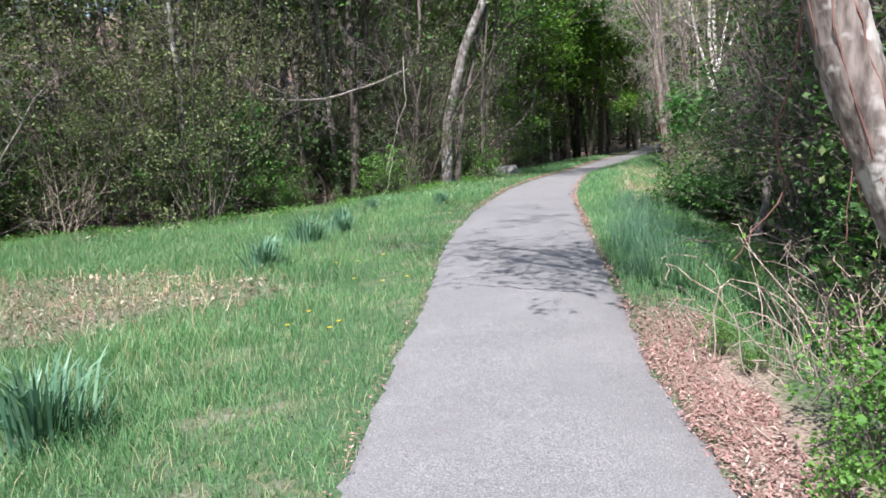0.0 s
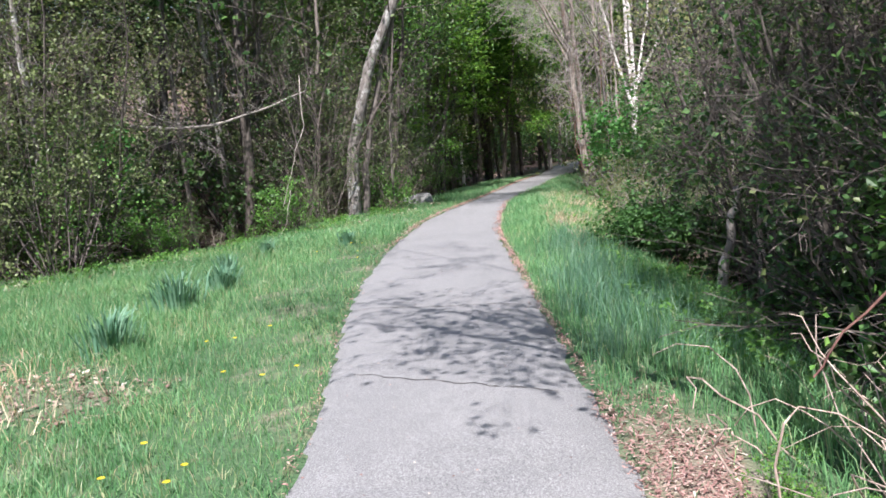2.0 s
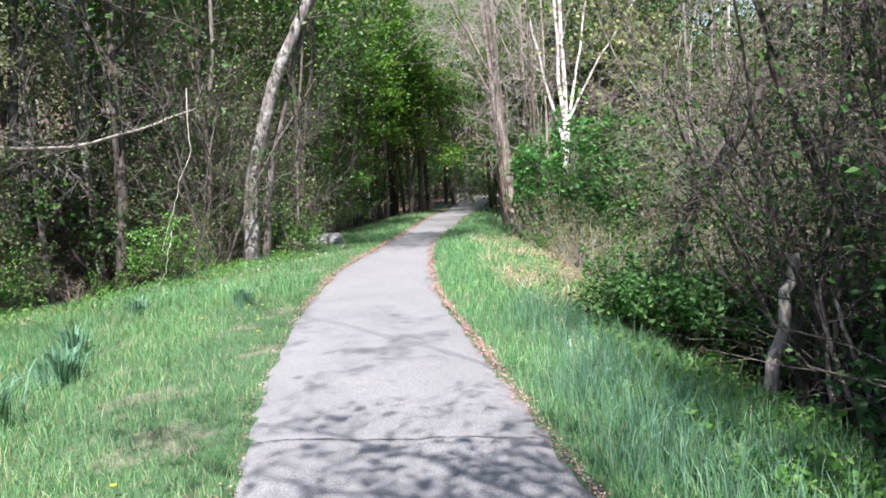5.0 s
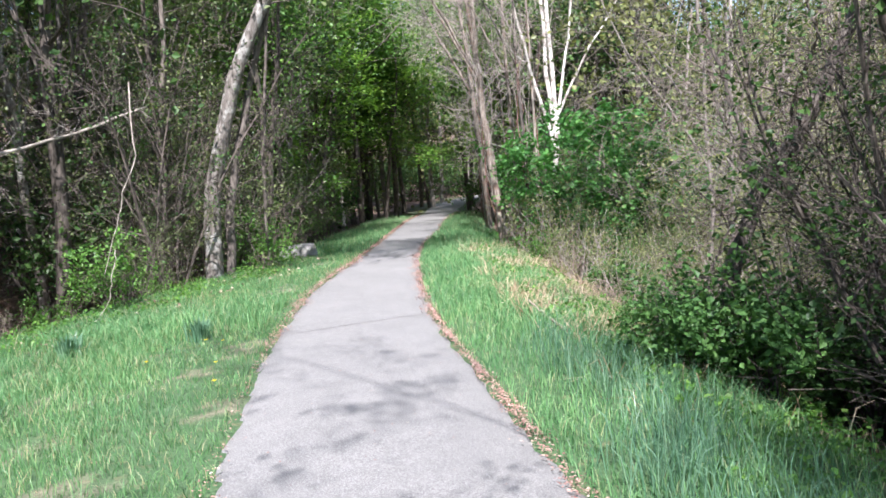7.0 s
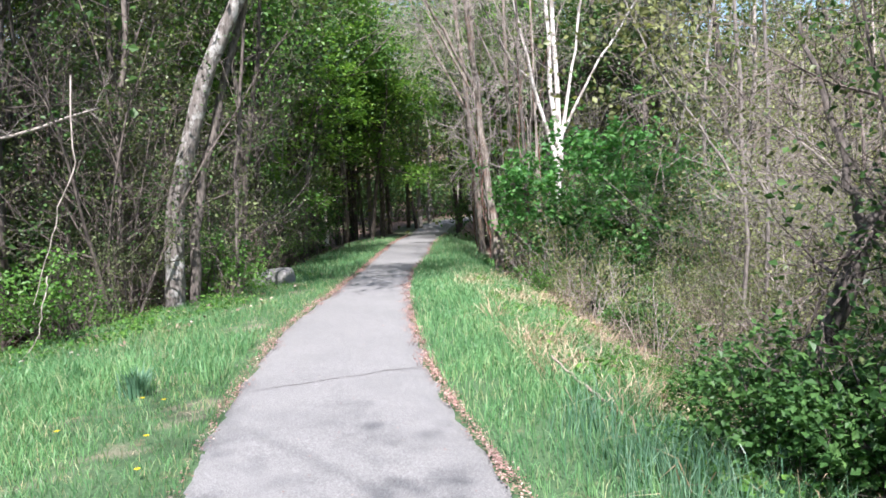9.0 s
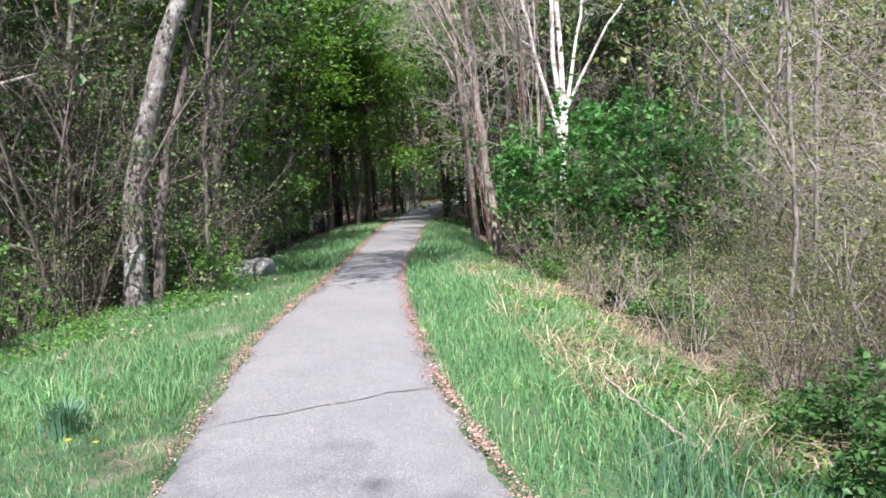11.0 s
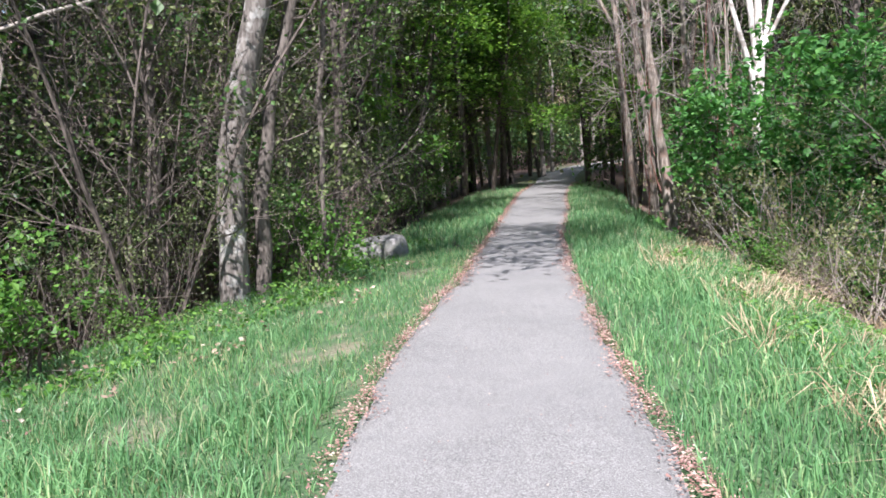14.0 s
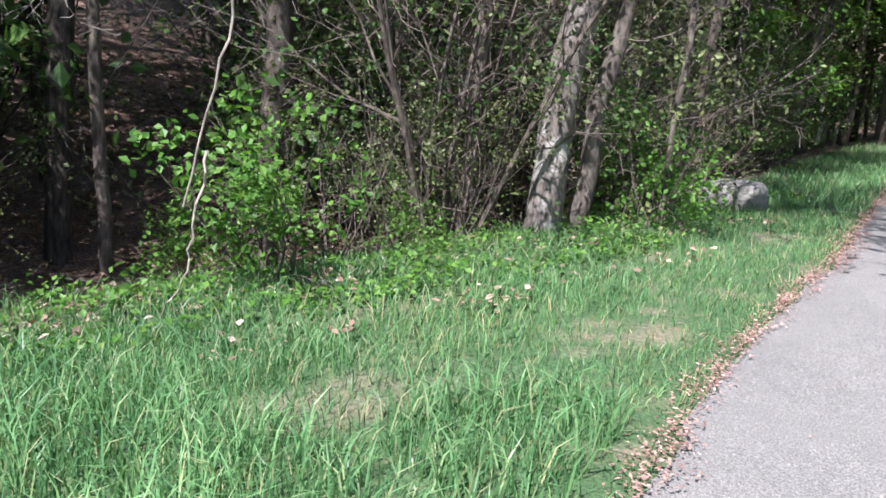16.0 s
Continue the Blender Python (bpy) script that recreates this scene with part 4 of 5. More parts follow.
# wood beyond, both sides of the path
for _ in range(42):
    y = rng.uniform(44, 100)
    side = rng.choice((-1, 1))
    x = float(path_l(y)) - rng.uniform(2.5, 16) if side < 0 else float(path_r(y)) + rng.uniform(1.5, 16)
    stand(deep[int(rng.choice((0, 1, 1, 2)))], x, y, rng.uniform(0, 360), rng.uniform(0.9, 1.3))
for _ in range(14):
    y = rng.uniform(98, 114)
    stand(deep[int(rng.choice((0, 1)))], rng.uniform(-22, 12), y, rng.uniform(0, 360), rng.uniform(1.0, 1.3))
for _ in range(30):
    y = rng.uniform(38, 76)
    side = rng.choice((-1, 1))
    x = float(path_l(y)) - rng.uniform(2.2, 8) if side < 0 else float(path_r(y)) + rng.uniform(0.8, 8)
    if y < 52 and -7.6 < x < 0:
        continue
    stand(under, x, y, rng.uniform(0, 360), rng.uniform(0.8, 1.4))

# right side: bush under the birch, brush, hazy thin trees across the hollow
for x, y, s, k in ((3.1, 30.8, 1.5, 0), (4.0, 31.3, 1.75, 0), (2.5, 30.2, 0.85, 0), (3.0, 29.5, 0.75, 0), (3.7, 29.8, 0.85, 0), (4.3, 30.2, 0.8, 0), (2.35, 29.5, 0.5, 0), (4.8, 32.0, 1.4, 0), (2.9, 34.2, 1.3, 0), (3.7, 33.4, 1.75, 0), (3.2, 36.0, 1.6, 0), (5.2, 12.6, 1.5, 1), (5.6, 14.6, 1.7, 1), (5.4, 16.6, 1.5, 1), (6.6, 12.4, 1.9, 1), (6.8, 15.4, 1.9, 1), (5.0, 10.8, 1.2, 1), (6.2, 10.4, 1.6, 1), (6.4, 17.8, 1.4, 1), (2.75, 17.3, 0.7, 1), (3.3, 17.1, 0.9, 1), (4.1, 17.8, 0.9, 1), (2.7, 18.6, 0.5, 1), (3.9, 19.2, 0.7, 1), (4.7, 9.9, 0.8, 2), (3.98, 8.15, 0.42, 2), (4.2, 7.75, 0.5, 2), (4.3, 8.5, 0.45, 2), (3.92, 7.8, 0.3, 2), (3.32, 9.85, 0.2, 2), (3.5, 9.5, 0.16, 2), (4.9, 12.0, 1.0, 1), (3.0, 24.6, 0.6, 1), (1.9, 27.5, 0.6, 2), (3.3, 27.8, 0.8, 2)):
    stand(lush[k], x, y, rng.uniform(0, 360), s)
for _ in range(46):
    y = rng.uniform(16.5, 38)
    x = float(bank_r(y)) + abs(rng.normal(1.4, 2.2)) + 0.5
    if y < 19 and x < 4.4:
        continue
    s = rng.uniform(0.35, 0.7) if y < 28 else rng.uniform(0.6, 1.1)
    stand((pale_brush, brush[0], pale_brush, brush[3])[int(rng.integers(0, 4))], x, y, rng.uniform(0, 360), s)
for _ in range(46):
    y = rng.uniform(18.5, 40)
    x = float(bank_r(y)) + rng.uniform(2.2, 15)
    if y < 21 and x < 6.5:
        continue
    stand(pale_brush, x, y, rng.uniform(0, 360), rng.uniform(0.7, 1.5))
for _ in range(80):
    y = rng.uniform(20, 75)
    x = float(path_r(y)) + rng.uniform(5.0, 34)
    stand(hazy[int(rng.integers(0, 2))], x, y, rng.uniform(0, 360), rng.uniform(0.7, 1.25))
for _ in range(24):
    y = rng.uniform(30, 100)
    x = float(path_r(y)) + rng.uniform(16, 60)
    stand(hazy[int(rng.integers(0, 2))], x, y, rng.uniform(0, 360), rng.uniform(1.0, 1.4))
for x, y, s in ((4.15, 16.6, 0.7), (4.0, 17.5, 0.55), (4.6, 18.3, 0.75), (5.4, 19.0, 0.8), (4.6, 12.2, 0.9), (4.9, 13.5, 1.0), (4.7, 14.8, 0.95), (4.5, 16.2, 0.85), (5.6, 12.8, 1.1), (5.8, 14.4, 1.15), (5.6, 16.0, 1.1), (5.2, 17.5, 0.9), (6.6, 13.6, 1.2), (6.8, 15.4, 1.2), (6.4, 17.2, 1.0), (5.4, 11.2, 1.0), (7.6, 14.4, 1.25), (5.0, 10.3, 0.8)):
    stand(dark_thicket, x, y, rng.uniform(0, 360), s)
for k in range(44):
    y = rng.uniform(19.5, 44)
    x = float(bank_r(y)) + (3.6 if y < 33 else 2.0) + rng.uniform(0, 1) ** 1.3 * (5 + 0.25 * (y - 19))
    stand(pale_thicket, x, y, rng.uniform(0, 360), rng.uniform(0.65, 1.05))
for k in range(28):
    y = rng.uniform(19.5, 29)
    x = float(bank_r(y)) + rng.uniform(1.7, 4.6)
    stand((brush[0], brush[3], brush[2], brush[3])[k % 4], x, y, rng.uniform(0, 360), rng.uniform(0.3, 0.55))
for x, y, s in ((2.1, 19.7, 0.22), (2.45, 20.3, 0.26), (2.75, 19.6, 0.3), (2.3, 19.1, 0.22), (2.6, 20.9, 0.24), (3.0, 20.4, 0.3), (2.2, 21.4, 0.2)):
    stand(lush[2], x, y, rng.uniform(0, 360), s)
for x, y, s in ((8.6, 9.6, 0.8), (8.6, 12.6, 0.85), (9.4, 15.4, 0.85)):
    stand(deep[1], x, y, rng.uniform(0, 360), s)
for x, y, s in ((4.7, 12.6, 0.8), (5.0, 14.0, 1.0), (5.2, 15.4, 1.0), (4.9, 16.8, 0.85), (6.0, 11.6, 1.2), (6.2, 13.4, 1.3), (6.4, 15.0, 1.3), (6.2, 16.6, 1.2), (7.4, 12.6, 1.5), (7.6, 15.8, 1.5), (5.4, 10.6, 1.0), (5.6, 18.2, 0.9), (7.2, 18.0, 1.2)):
    stand(near_growth, x, y, rng.uniform(0, 360), s)
for _ in range(16):
    stand(deep[int(rng.integers(0, 3))], rng.uniform(-26, -14), rng.uniform(12, 36), rng.uniform(0, 360), rng.uniform(1.0, 1.3))
# behind and beside the start
for _ in range(16):
    a = rng.uniform(0, 1)
    x, y = (rng.uniform(-16, -6), rng.uniform(-22, -6)) if a < 0.6 else (rng.uniform(14, 26), rng.uniform(-20, 0))
    stand(deep[int(rng.integers(0, 3))], x, y, rng.uniform(0, 360), 1.0)
for _ in range(20):
    stand(hazy[int(rng.integers(0, 2))], rng.uniform(11, 30), rng.uniform(-8, 20), rng.uniform(0, 360), rng.uniform(0.8, 1.2))
for _ in range(14):
    y = rng.uniform(9.2, 14.5)
    x = float(bank_r(y)) + rng.uniform(0.9, 3.5)
    stand(brush[int(rng.choice((0, 1, 2)))], x, y, rng.uniform(0, 360), rng.uniform(0.6, 1.0))


def far_wood():
    """Distant hillside trees, too many to count."""
    r = np.random.default_rng(77)
    g, c = Geo(), Geo()
    for _ in range(520):
        a = r.uniform(-0.75, 1.25) if r.uniform() < 0.5 else r.uniform(0.1, 1.1)
        d = r.uniform(48, 120)
        x, y = d * math.sin(a), 10 + d * math.cos(a)
        z = float(height(x, y))
        h = r.uniform(9, 15)
        g.tube([(x, y, z - 0.3), (x + r.normal(0, 0.4), y, z + h * 0.5), (x + r.normal(0, 0.7), y, z + h)], [0.16, 0.1, 0.03], 4)
        n = 320
        q = r.normal(0, 1, (n, 3)) * (1.6, 1.6, h * 0.26) + (x, y, z + h * 0.58)
        leaf_quads(c, q, 0.3, r)
    top = tagged(new("far_wood"), "distant hillside of bare budding trees", "woodland", kind="stuff")
    part("trunk_mass", g, TWIG_PALE, top)
    part("foliage", c, LEAF_PALE, top)


far_wood()


# ---- grass and small growth ----
def scatter(n, x0, x1, y0, y1, keep, r):
    x, y = r.uniform(x0, x1, n), r.uniform(y0, y1, n)
    k = r.uniform(0, 1, n) < keep(x, y)
    return x[k], y[k]


def stuff(name, geo, mat, label, category):
    return tagged(part(name, geo, mat), label, category, kind="stuff")


def lawn_keep(x, y):
    l = path_l(y) - x
    bare = np.hypot((x + 3.1) / 2.6, (y - 11.0) / 1.7) < 1.0 + 0.25 * wave(x, y, 1.5)
    thin = 0.55 + 0.45 * step(-0.5, 0.2, wave(x, y, 2.2) + 0.4 * wave(x, y, 6))
    return np.where((l > -0.03) & (wood_l(y) - x < 0.4), thin, 0) * (1 - 0.75 * dry_patch(x, y)) * np.where(bare, 0.25, 1)


def grass():
    r = np.random.default_rng(401)
    # mown strip and lawn on the left
    g = Geo()
    x, y = scatter(170000, -8, 3.2, 5.5, 14, lawn_keep, r)
    x2, y2 = scatter(150000, -8, 0.6, 14, 29, lawn_keep, r)
    x3, y3 = scatter(60000, -15, 9, -8, 6, lambda x, y: np.where((x > path_r(y)) & (x < bank_r(y) + 0.3), 0.8, lawn_keep(x, y)), r)
    x4, y4 = scatter(40000, -14, -7.5, 5, 17, lawn_keep, r)
    x, y = np.r_[x, x2, x3, x4], np.r_[y, y2, y3, y4]
    l = np.abs(path_l(y) - x)
    h = (0.045 + 0.05 * r.uniform(0, 1, len(x))) * (1 + 0.9 * step(0.5, 1.6, l))
    blades(g, x, y, h, 0.005 + 0.002 * step(12, 26, y), r.uniform(0.2, 0.9, len(x)), r)
    stuff("lawn_grass", g, GRASS_LAWN, "short worn lawn grass beside the path", "grass")
    # longer tufts
    g = Geo()

    def tall_left(x, y):
        l = path_l(y) - x
        e = wood_l(y) - x
        tuft = 0.05 + step(0.0, 0.45, wave(x, y, 1.6) + 0.5 * wave(x + 3, y, 4.1))
        bare = np.hypot((x + 3.1) / 2.6, (y - 11.0) / 1.7) < 1.0
        return np.where((l > 0.45) & (e < 0.1) & ~bare, tuft * step(0.45, 1.3, l), 0) * (1 - 0.8 * dry_patch(x, y))

    x, y = scatter(340000, -8, 2, 5.5, 29, tall_left, r)
    blades(g, x, y, r.uniform(0.05, 0.15, len(x)) * (0.6 + 0.85 * step(-0.1, 0.7, wave(x, y, 1.6))), 0.0046 + 0.0016 * step(14, 26, y), r.uniform(0.2, 0.9, len(x)), r, arch=0.3)
    x, y = scatter(26000, -5, 0.5, 17.5, 23, lambda x, y: np.where((np.hypot((x + 2.6) / 1.5, (y - 19.9) / 0.5) < 1 + 0.2 * wave(x, y, 5)) | (np.hypot((x + 1.85) / 0.45, (y - 21.0) / 0.55) < 1) | (np.hypot((x + 1.2) / 0.5, (y - 10.6) / 0.6) < 1), 0.95, 0) * (path_l(y) - x > 0.15), r)
    blades(g, x, y, r.uniform(0.14, 0.3, len(x)), 0.008 * np.ones(len(x)), r.uniform(0.2, 0.9, len(x)), r, arch=0.35)
    stuff("tall_grass", g, GRASS, "long lush green grass tufts on the verge", "grass")
    # right bank
    g = Geo()

    def right_keep(x, y):
        d = x - path_r(y)
        e = x - bank_r(y)
        dry = (y < 11.0) & (d < 0.5)
        return np.where((d > 0.02) & (e < 0.5) & (y > 9.5), np.where(dry, 0.04, 0.55 + 0.45 * step(-0.3, 0.3, wave(x, y, 2))), 0) * step(0.5, -0.2, e)

    x, y = scatter(150000, -1, 5, 9.5, 30, right_keep, r)
    d = x - path_r(y)
    h = r.uniform(0.06, 0.17, len(x)) * (1 + 0.9 * step(0.25, 0.8, d) * (0.7 + 0.6 * wave(x, y, 1.7)))
    blades(g, x, y, h, 0.006 + 0.004 * step(14, 26, y), r.uniform(0.15, 0.75, len(x)), r, arch=0.3)
    stuff("bank_grass", g, GRASS, "long green grass covering the sloping bank", "grass")
    # long bluish tufts on the bank
    g = Geo()
    for tx, ty, rad, n in ((1.85, 17.2, 0.3, 900), (2.1, 16.6, 0.28, 700), (2.3, 15.6, 0.35, 900), (2.05, 15.0, 0.3, 700), (2.5, 14.3, 0.35, 800), (2.75, 13.3, 0.35, 800), (2.3, 13.6, 0.25, 450), (3.0, 12.4, 0.35, 700), (2.55, 12.3, 0.2, 350), (1.6, 18.0, 0.2, 300)):
        x, y = r.normal(tx, rad * 0.6, n // 3), r.normal(ty, rad * 0.8, n // 3)
        k = x > path_r(y) + 0.08
        x, y = x[k], y[k]
        blades(g, x, y, r.uniform(0.2, 0.46, len(x)), 0.0055 * np.ones(len(x)), r.uniform(0.1, 0.7, len(x)), r, arch=0.4)
    stuff("long_grass", g, STRAP, "long blue-green grass tufts on the bank", "grass")
    # verge further on
    g = Geo()

    def far_keep(x, y):
        return np.where(((x > path_r(y)) & (x < bank_r(y) + 0.3)) | ((x < path_l(y)) & (x > path_l(y) - 1.8)), 1, 0) * step(60, 34, y)

    x, y = scatter(60000, -7, 2, 29, 60, far_keep, r)
    blades(g, x, y, r.uniform(0.08, 0.2, len(x)), 0.014 * np.ones(len(x)), r.uniform(0.2, 0.8, len(x)), r)
    stuff("verge_grass", g, GRASS, "green verge grass by the wooded path", "grass")
    # dead stalks
    g = Geo()

    def dry_keep(x, y):
        e = x - bank_r(y)
        return np.where((e > -0.95) & (e < 0.9) & (y > 16), step(-0.1, 0.4, wave(x, y, 1.9)) * 0.8 * step(16.5, 19, y) + 0.06, 0)

    x, y = scatter(42000, 0, 5, 14, 29, dry_keep, r)
    blades(g, x, y, r.uniform(0.12, 0.4, len(x)), 0.009 * np.ones(len(x)), r.uniform(0.6, 1.8, len(x)), r, arch=0.35)
    x, y = scatter(2600, -6, 0.5, 8.5, 13.5, lambda x, y: np.where(np.hypot((x + 3.1) / 2.6, (y - 11) / 1.7) < 1.05, 0.9, 0), r)
    blades(g, x, y, r.uniform(0.05, 0.24, len(x)), 0.009 * np.ones(len(x)), r.uniform(0.5, 1.6, len(x)), r, arch=0.3)
    x, y = scatter(26000, -6, 3, 6, 28, lambda x, y: np.where(path_l(y) - x > 0, dry_patch(x, y), 0), r)
    blades(g, x, y, r.uniform(0.01, 0.05, len(x)), 0.005 * np.ones(len(x)), r.uniform(0.8, 3.0, len(x)), r)
    stuff("dead_stalks", g, STRAW, "bleached dead grass stalks on the bank", "dry grass")
    # dry mulch strip at the right edge near the start
    g = Geo()

    def mulch(x, y):
        d = x - path_r(y)
        return np.where((d > -0.06) & (d < 0.42 + 0.12 * wave(x, y, 3)), 1, 0) * step(6, 6.6, y) * step(12.2, 9.8, y)

    x, y = scatter(70000, 2, 5.2, 6, 12.4, mulch, r)
    n = len(x)
    a = r.uniform(0, 6.28, n)
    hl = 0.007 + 0.02 * r.uniform(0, 1, n) ** 2
    d = np.stack([np.cos(a) * hl, np.sin(a) * hl, r.normal(0, 0.005, n)], 1)
    s = np.stack([-np.sin(a), np.cos(a), 0 * a], 1) * r.uniform(0.002, 0.005, n)[:, None]
    c = np.stack([x, y, height(x, y) + r.uniform(0.006, 0.03, n)], 1)
    g.quads(np.stack([c - d - s, c + d - s, c + d + s, c - d + s], 1), 4, [(0, 1, 2, 3)])
    stuff("wood_mulch", g, SCALES, "reddish brown dry mulch along the path edge", "mulch")
    # fallen leaf scales along both edges
    g = Geo()
    n = 92000
    y = 6 + 53 * r.uniform(0, 1, n) ** 1.2
    side = r.uniform(0, 1, n) < 0.5
    off = np.clip(r.normal(-0.01, 0.042, n), -0.12, 0.1) * (0.75 + 0.7 * step(16, 26, y)) * (1 + 0.5 * wave(3 * y, y))
    x = np.where(side, path_l(y) - off, path_r(y) + off)
    keep = r.uniform(0, 1, n) < np.where(side, 0.07 + 0.93 * step(16, 25, y), 0.25 + 0.75 * step(12, 22, y)) * (0.45 + 0.55 * step(-0.35, 0.3, wave(x * 2, y * 2, 1.7)))
    x, y = x[keep], y[keep]
    z = np.maximum(height(x, y), profile(y) + 0.007) + 0.022
    leaf_quads(g, np.stack([x, y, z], 1), 0.015, r, 0.85, 1.6)
    y = r.uniform(7, 24, 260)
    x = path_l(y) + (path_r(y) - path_l(y)) * r.uniform(0, 1, 260)
    leaf_quads(g, np.stack([x, y, profile(y) + 0.032], 1), 0.014, r, 0.9)
    stuff("fallen_leaves", g, SCALES, "reddish fallen bud scales and leaves on path edges", "leaf litter")
    # litter in the wood
    g = Geo()

    def wood_keep(x, y):
        return np.where((wood_l(y) - x > -0.3) & (wood_l(y) - x < 9), 1, 0)

    x, y = scatter(26000, -15, -3, 14, 34, wood_keep, r)
    leaf_quads(g, np.stack([x, y, height(x, y) + 0.02], 1), 0.085, r, 0.8)
    x, y = scatter(11000, -6, 0.5, 8.5, 13.5, lambda x, y: np.where(np.hypot((x + 3.1) / 2.6, (y - 11) / 1.7) < 0.95 + 0.25 * wave(x, y, 1.5), 0.8, 0), r)
    leaf_quads(g, np.stack([x, y, height(x, y) + 0.02], 1), 0.05, r, 0.7)
    x, y = scatter(16000, -8, -1.5, 15, 27, lambda x, y: np.where((wood_l(y) - x > -1.3) & (wood_l(y) - x < -0.1), step(0.0, 0.45, wave(x, y, 2.9)) * 0.8, 0), r)
    leaf_quads(g, np.stack([x, y, height(x, y) + r.uniform(0.03, 0.1, len(x))], 1), 0.05, r, 0.7)
    stuff("leaf_litter", g, LITTER, "brown dead leaves covering the woodland floor", "leaf litter")
    # low herbs at the edge of the wood and on the bank
    g = Geo()

    def herb(x, y):
        e = wood_l(y) - x
        q = x - bank_r(y)
        return np.where(np.hypot(x + 3.1, y - 27.7) < 1.0, 0, 1) * np.where((e > -0.9) & (e < 0.35) | (q > -0.75) & (q < 0.7) & (y > 12), 0.35 + 0.65 * step(-0.2, 0.3, wave(x, y, 2.3)), 0)

    x, y = scatter(190000, -9, 5, 12, 30, herb, r)
    leaf_quads(g, np.stack([x, y, height(x, y) + r.uniform(0.01, 0.17, len(x)) * (0.6 + 0.7 * step(-0.4, 0.6, wave(x, y, 3.1)))], 1), 0.05, r, 0.5)
    stuff("herbs", g, LEAF_GREEN, "low leafy green herbs at the wood edge", "herbs")


grass()


def strap_clump(seed, n, tall):
    r = np.random.default_rng(seed)
    top = new("daffodil_clump")
    tagged(top, "clump of blue-green daffodil leaves without flowers", "plant", "daffodil clumps in the grass")
    g = Geo()
    for _ in range(n):
        a = r.uniform(0, 6.28)
        rad = abs(r.normal(0, 0.13))
        base = np.array((math.cos(a) * rad, math.sin(a) * rad, -0.02))
        h, out = tall * r.uniform(0.65, 1.1), r.uniform(0.05, 0.55)
        side = np.array((-math.sin(a + 0.5), math.cos(a + 0.5), 0)) * r.uniform(0.007, 0.012)
        o = np.array((math.cos(a), math.sin(a), 0)) * out * tall
        ps = [base, base + o * 0.15 + (0, 0, h * 0.4), base + o * 0.5 + (0, 0, h * 0.78), base + o + (0, 0, h * r.uniform(0.8, 1.0))]
        w = [0.8, 1, 0.8, 0.15]
        v = [p + side * k * s for p, k in zip(ps, w) for s in (-1, 1)]
        g.add(v, [(0, 1, 3, 2), (2, 3, 5, 4), (4, 5, 7, 6)])
    part("leaf_tuft", g, STRAP, top)
    return top


clumps = [strap_clump(501, 170, 0.46), strap_clump(502, 130, 0.42)]
for k, (x, y, s) in enumerate(((-2.0, 14.4, 1.15), (-1.55, 12.6, 1.0), (0.15, 7.75, 1.0), (-2.6, 16.6, 0.8), (-2.2, 15.7, 0.75), (-3.2, 19.0, 0.6), (-1.9, 19.2, 0.55))):
    stand(clumps[k % 2], x, y, k * 67, s)


def cane_heap(seed, n, label):
    r = np.random.default_rng(seed)
    top = new("brush_heap")
    tagged(top, label, "brush", "heaps of dry brush")
    for _ in range(n):
        a = r.uniform(0, 6.28)
        p0 = np.array((r.normal(0, 0.35), r.normal(0, 0.45), 0))
        h, o = r.uniform(0.1, 0.85), r.uniform(0.1, 0.75)
        d = np.array((math.cos(a), math.sin(a), 0))
        bend = r.normal(0, 0.12, 3)
        q = limb_path([p0, p0 + d * o * 0.4 + (0, 0, h * 0.6) + bend, p0 + d * o * 0.8 + (0, 0, h) + bend, p0 + d * o * 1.1 + (0, 0, h * r.uniform(0.6, 1.15))], 8, 0.018, r)
        g = Geo()
        g.tube(q, np.linspace(0.005, 0.002, 8) * r.uniform(0.5, 1.3), 4)
        part("cane", g, CANE, top)
    return top


heap = cane_heap(601, 105, "tangle of dry tan bramble canes beside the path")
for x, y, s, turn in ((4.15, 9.75, 0.8, 0), (4.35, 9.2, 0.9, 90), (4.6, 10.4, 0.95, 200), (4.2, 10.5, 0.6, 140), (4.75, 11.2, 0.85, 310), (4.5, 9.8, 0.9, 35)):
    stand(heap, x, y, turn, s)


def hanging_vine(points, r0, mat, label, leaves=0, seed=0):
    r = np.random.default_rng(seed)
    q = limb_path(points, 18, 0.008, r)
    g = Geo()
    g.tube(q, np.linspace(r0, r0 * 0.5, 18), 6)
    ob = tagged(part("hanging_vine", g, mat), label, "vine")
    if leaves:
        c = Geo()
        leaf_quads(c, q[r.integers(4, 18, leaves)] + r.normal(0, 0.06, (leaves, 3)), 0.04, r)
        part("leaf_spray", c, LEAF_GREEN, ob)


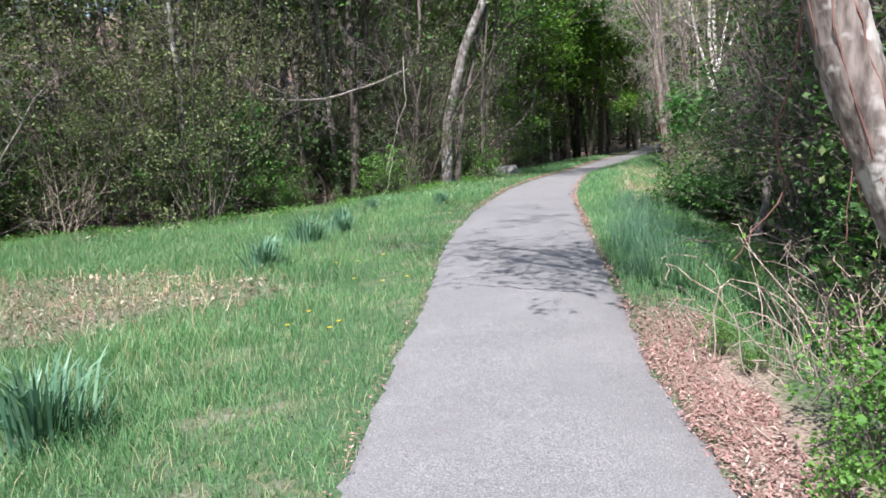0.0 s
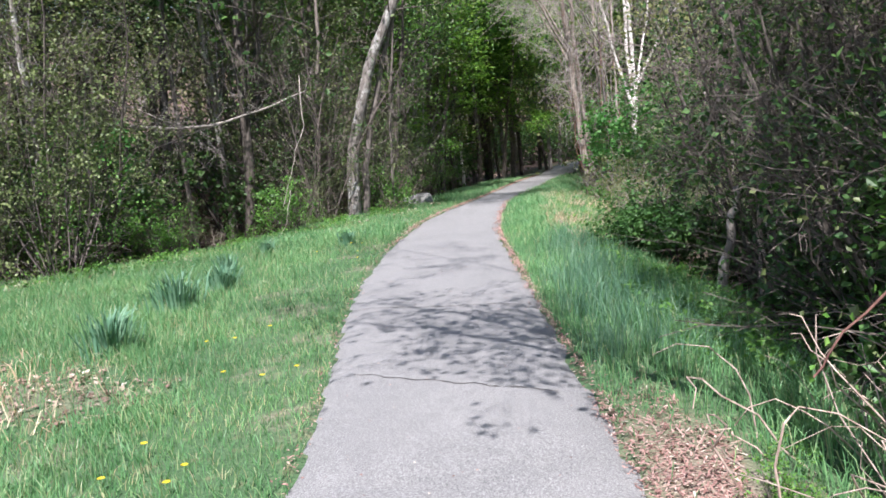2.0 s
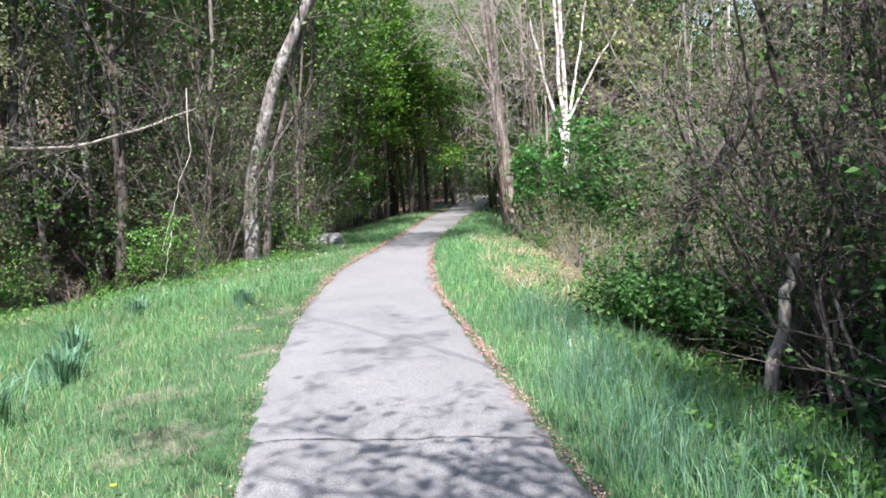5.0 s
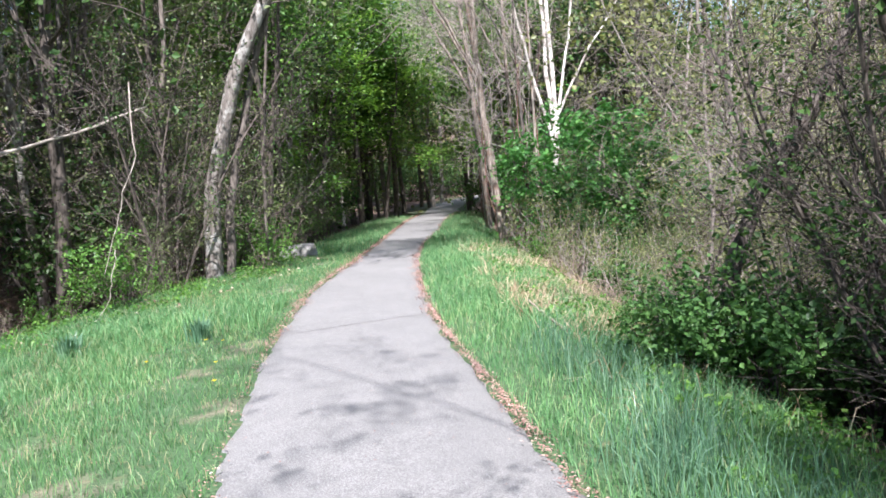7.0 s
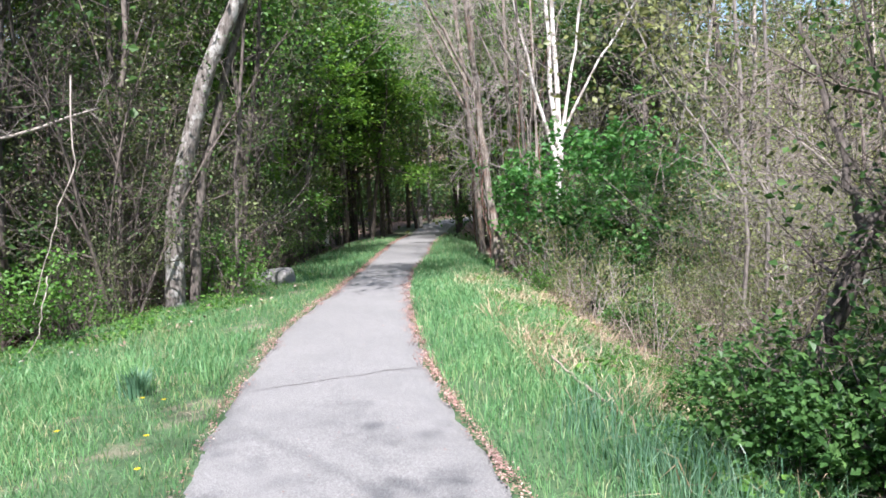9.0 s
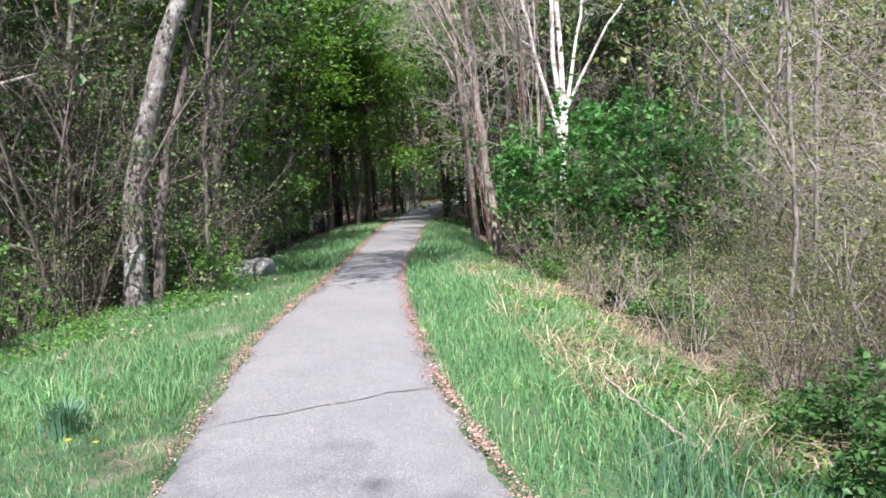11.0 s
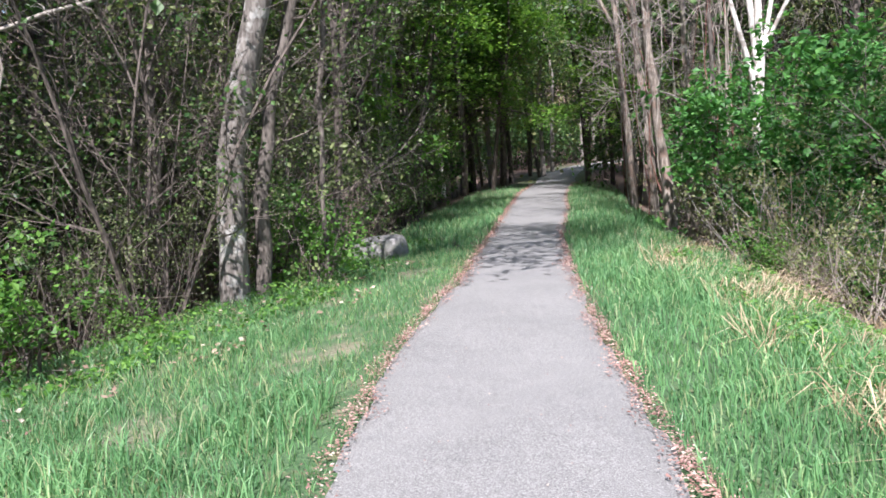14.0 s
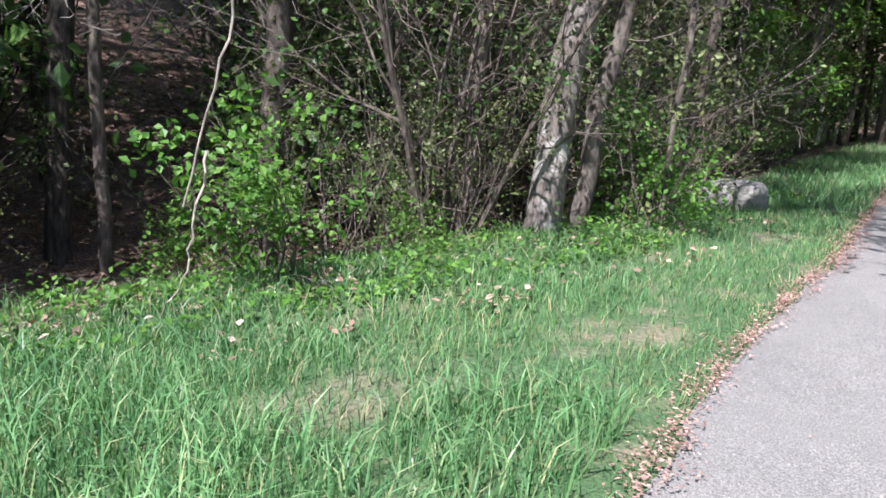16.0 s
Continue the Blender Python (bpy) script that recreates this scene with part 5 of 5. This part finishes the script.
hanging_vine([(3.5, 9.4, 2.9), (3.75, 9.5, 2.2), (3.78, 9.5, 1.7), (3.6, 9.6, 1.3), (3.75, 9.6, 1.0), (3.5, 9.7, 0.75), (3.42, 9.7, 0.6)], 0.0075, VINE, "thin red vine hanging from the leaning tree", 14, 701)
hanging_vine([(4.1, 9.6, 3.0), (4.0, 9.7, 2.1), (4.05, 9.7, 1.4), (4.0, 9.8, 0.6)], 0.006, VINE, "thin red vine hanging from the leaning tree", 16, 702)
hanging_vine([(-3.3, 21.2, 2.9), (-3.25, 21.0, 2.3), (-3.18, 21.0, 1.91), (-3.45, 21.0, 1.59), (-3.46, 21.0, 1.34), (-3.61, 21.0, 1.02), (-3.77, 21.0, 0.56)], 0.009, TWIG_PALE, "pale hanging vine at the wood edge", 0, 703)
hanging_vine([(-3.6, 21.0, 0.85), (-3.66, 21.0, 0.55), (-3.75, 21.0, 0.23), (-3.95, 21.0, -0.05)], 0.007, TWIG_PALE, "pale hanging vine at the wood edge", 0, 704)

# dandelions
r = np.random.default_rng(801)
flower = None
for k in range(16):
    y = r.uniform(9, 20)
    x = float(path_l(y)) - r.uniform(0.1, 1.6)
    if flower is None:
        flower = tagged(new("dandelion"), "yellow dandelion flower in the lawn", "flower", "dandelions in the lawn")
        g = Geo()
        a = np.linspace(0, 6.28, 15)[:-1]
        g.quads(np.stack([np.zeros((14, 3)) + (0, 0, 0.07), np.stack([np.cos(a) * 0.02, np.sin(a) * 0.02, 0 * a + 0.078], 1), np.stack([np.cos(a + 0.4) * 0.02, np.sin(a + 0.4) * 0.02, 0 * a + 0.078], 1)], 1), 3, [(0, 1, 2)])
        part("petals", g, YELLOW, flower)
        g = Geo()
        g.tube([(0, 0, -0.01), (0.003, 0, 0.035), (0, 0, 0.07)], [0.002, 0.002, 0.002], 4)
        part("stalk", g, GRASS, flower)
    stand(flower, x, y, k * 40, 1.0)

# fallen stick and broken stub on the bank
custom_tree("fallen_stick", "pale dry stick lying on the bank", [([(1.75, 18.3, 0.12), (1.6, 18.9, 0.14), (1.45, 19.5, 0.2)], 0.014, 0.008)], CANE, TWIGGY, 0, 1, seed=901, sides=6, category="stick")
custom_tree("broken_stub", "pale broken stub standing in the brush", [([(2.6, 29.0, -0.95), (2.59, 29.0, -0.6), (2.56, 29.0, -0.25)], 0.07, 0.05)], TWIG_PALE, TWIGGY, 0, 1, seed=902, category="stump")
stand(brush[3], 2.05, 20.9, 40, 0.3)
stand(brush[3], 2.6, 23.2, 100, 0.35)
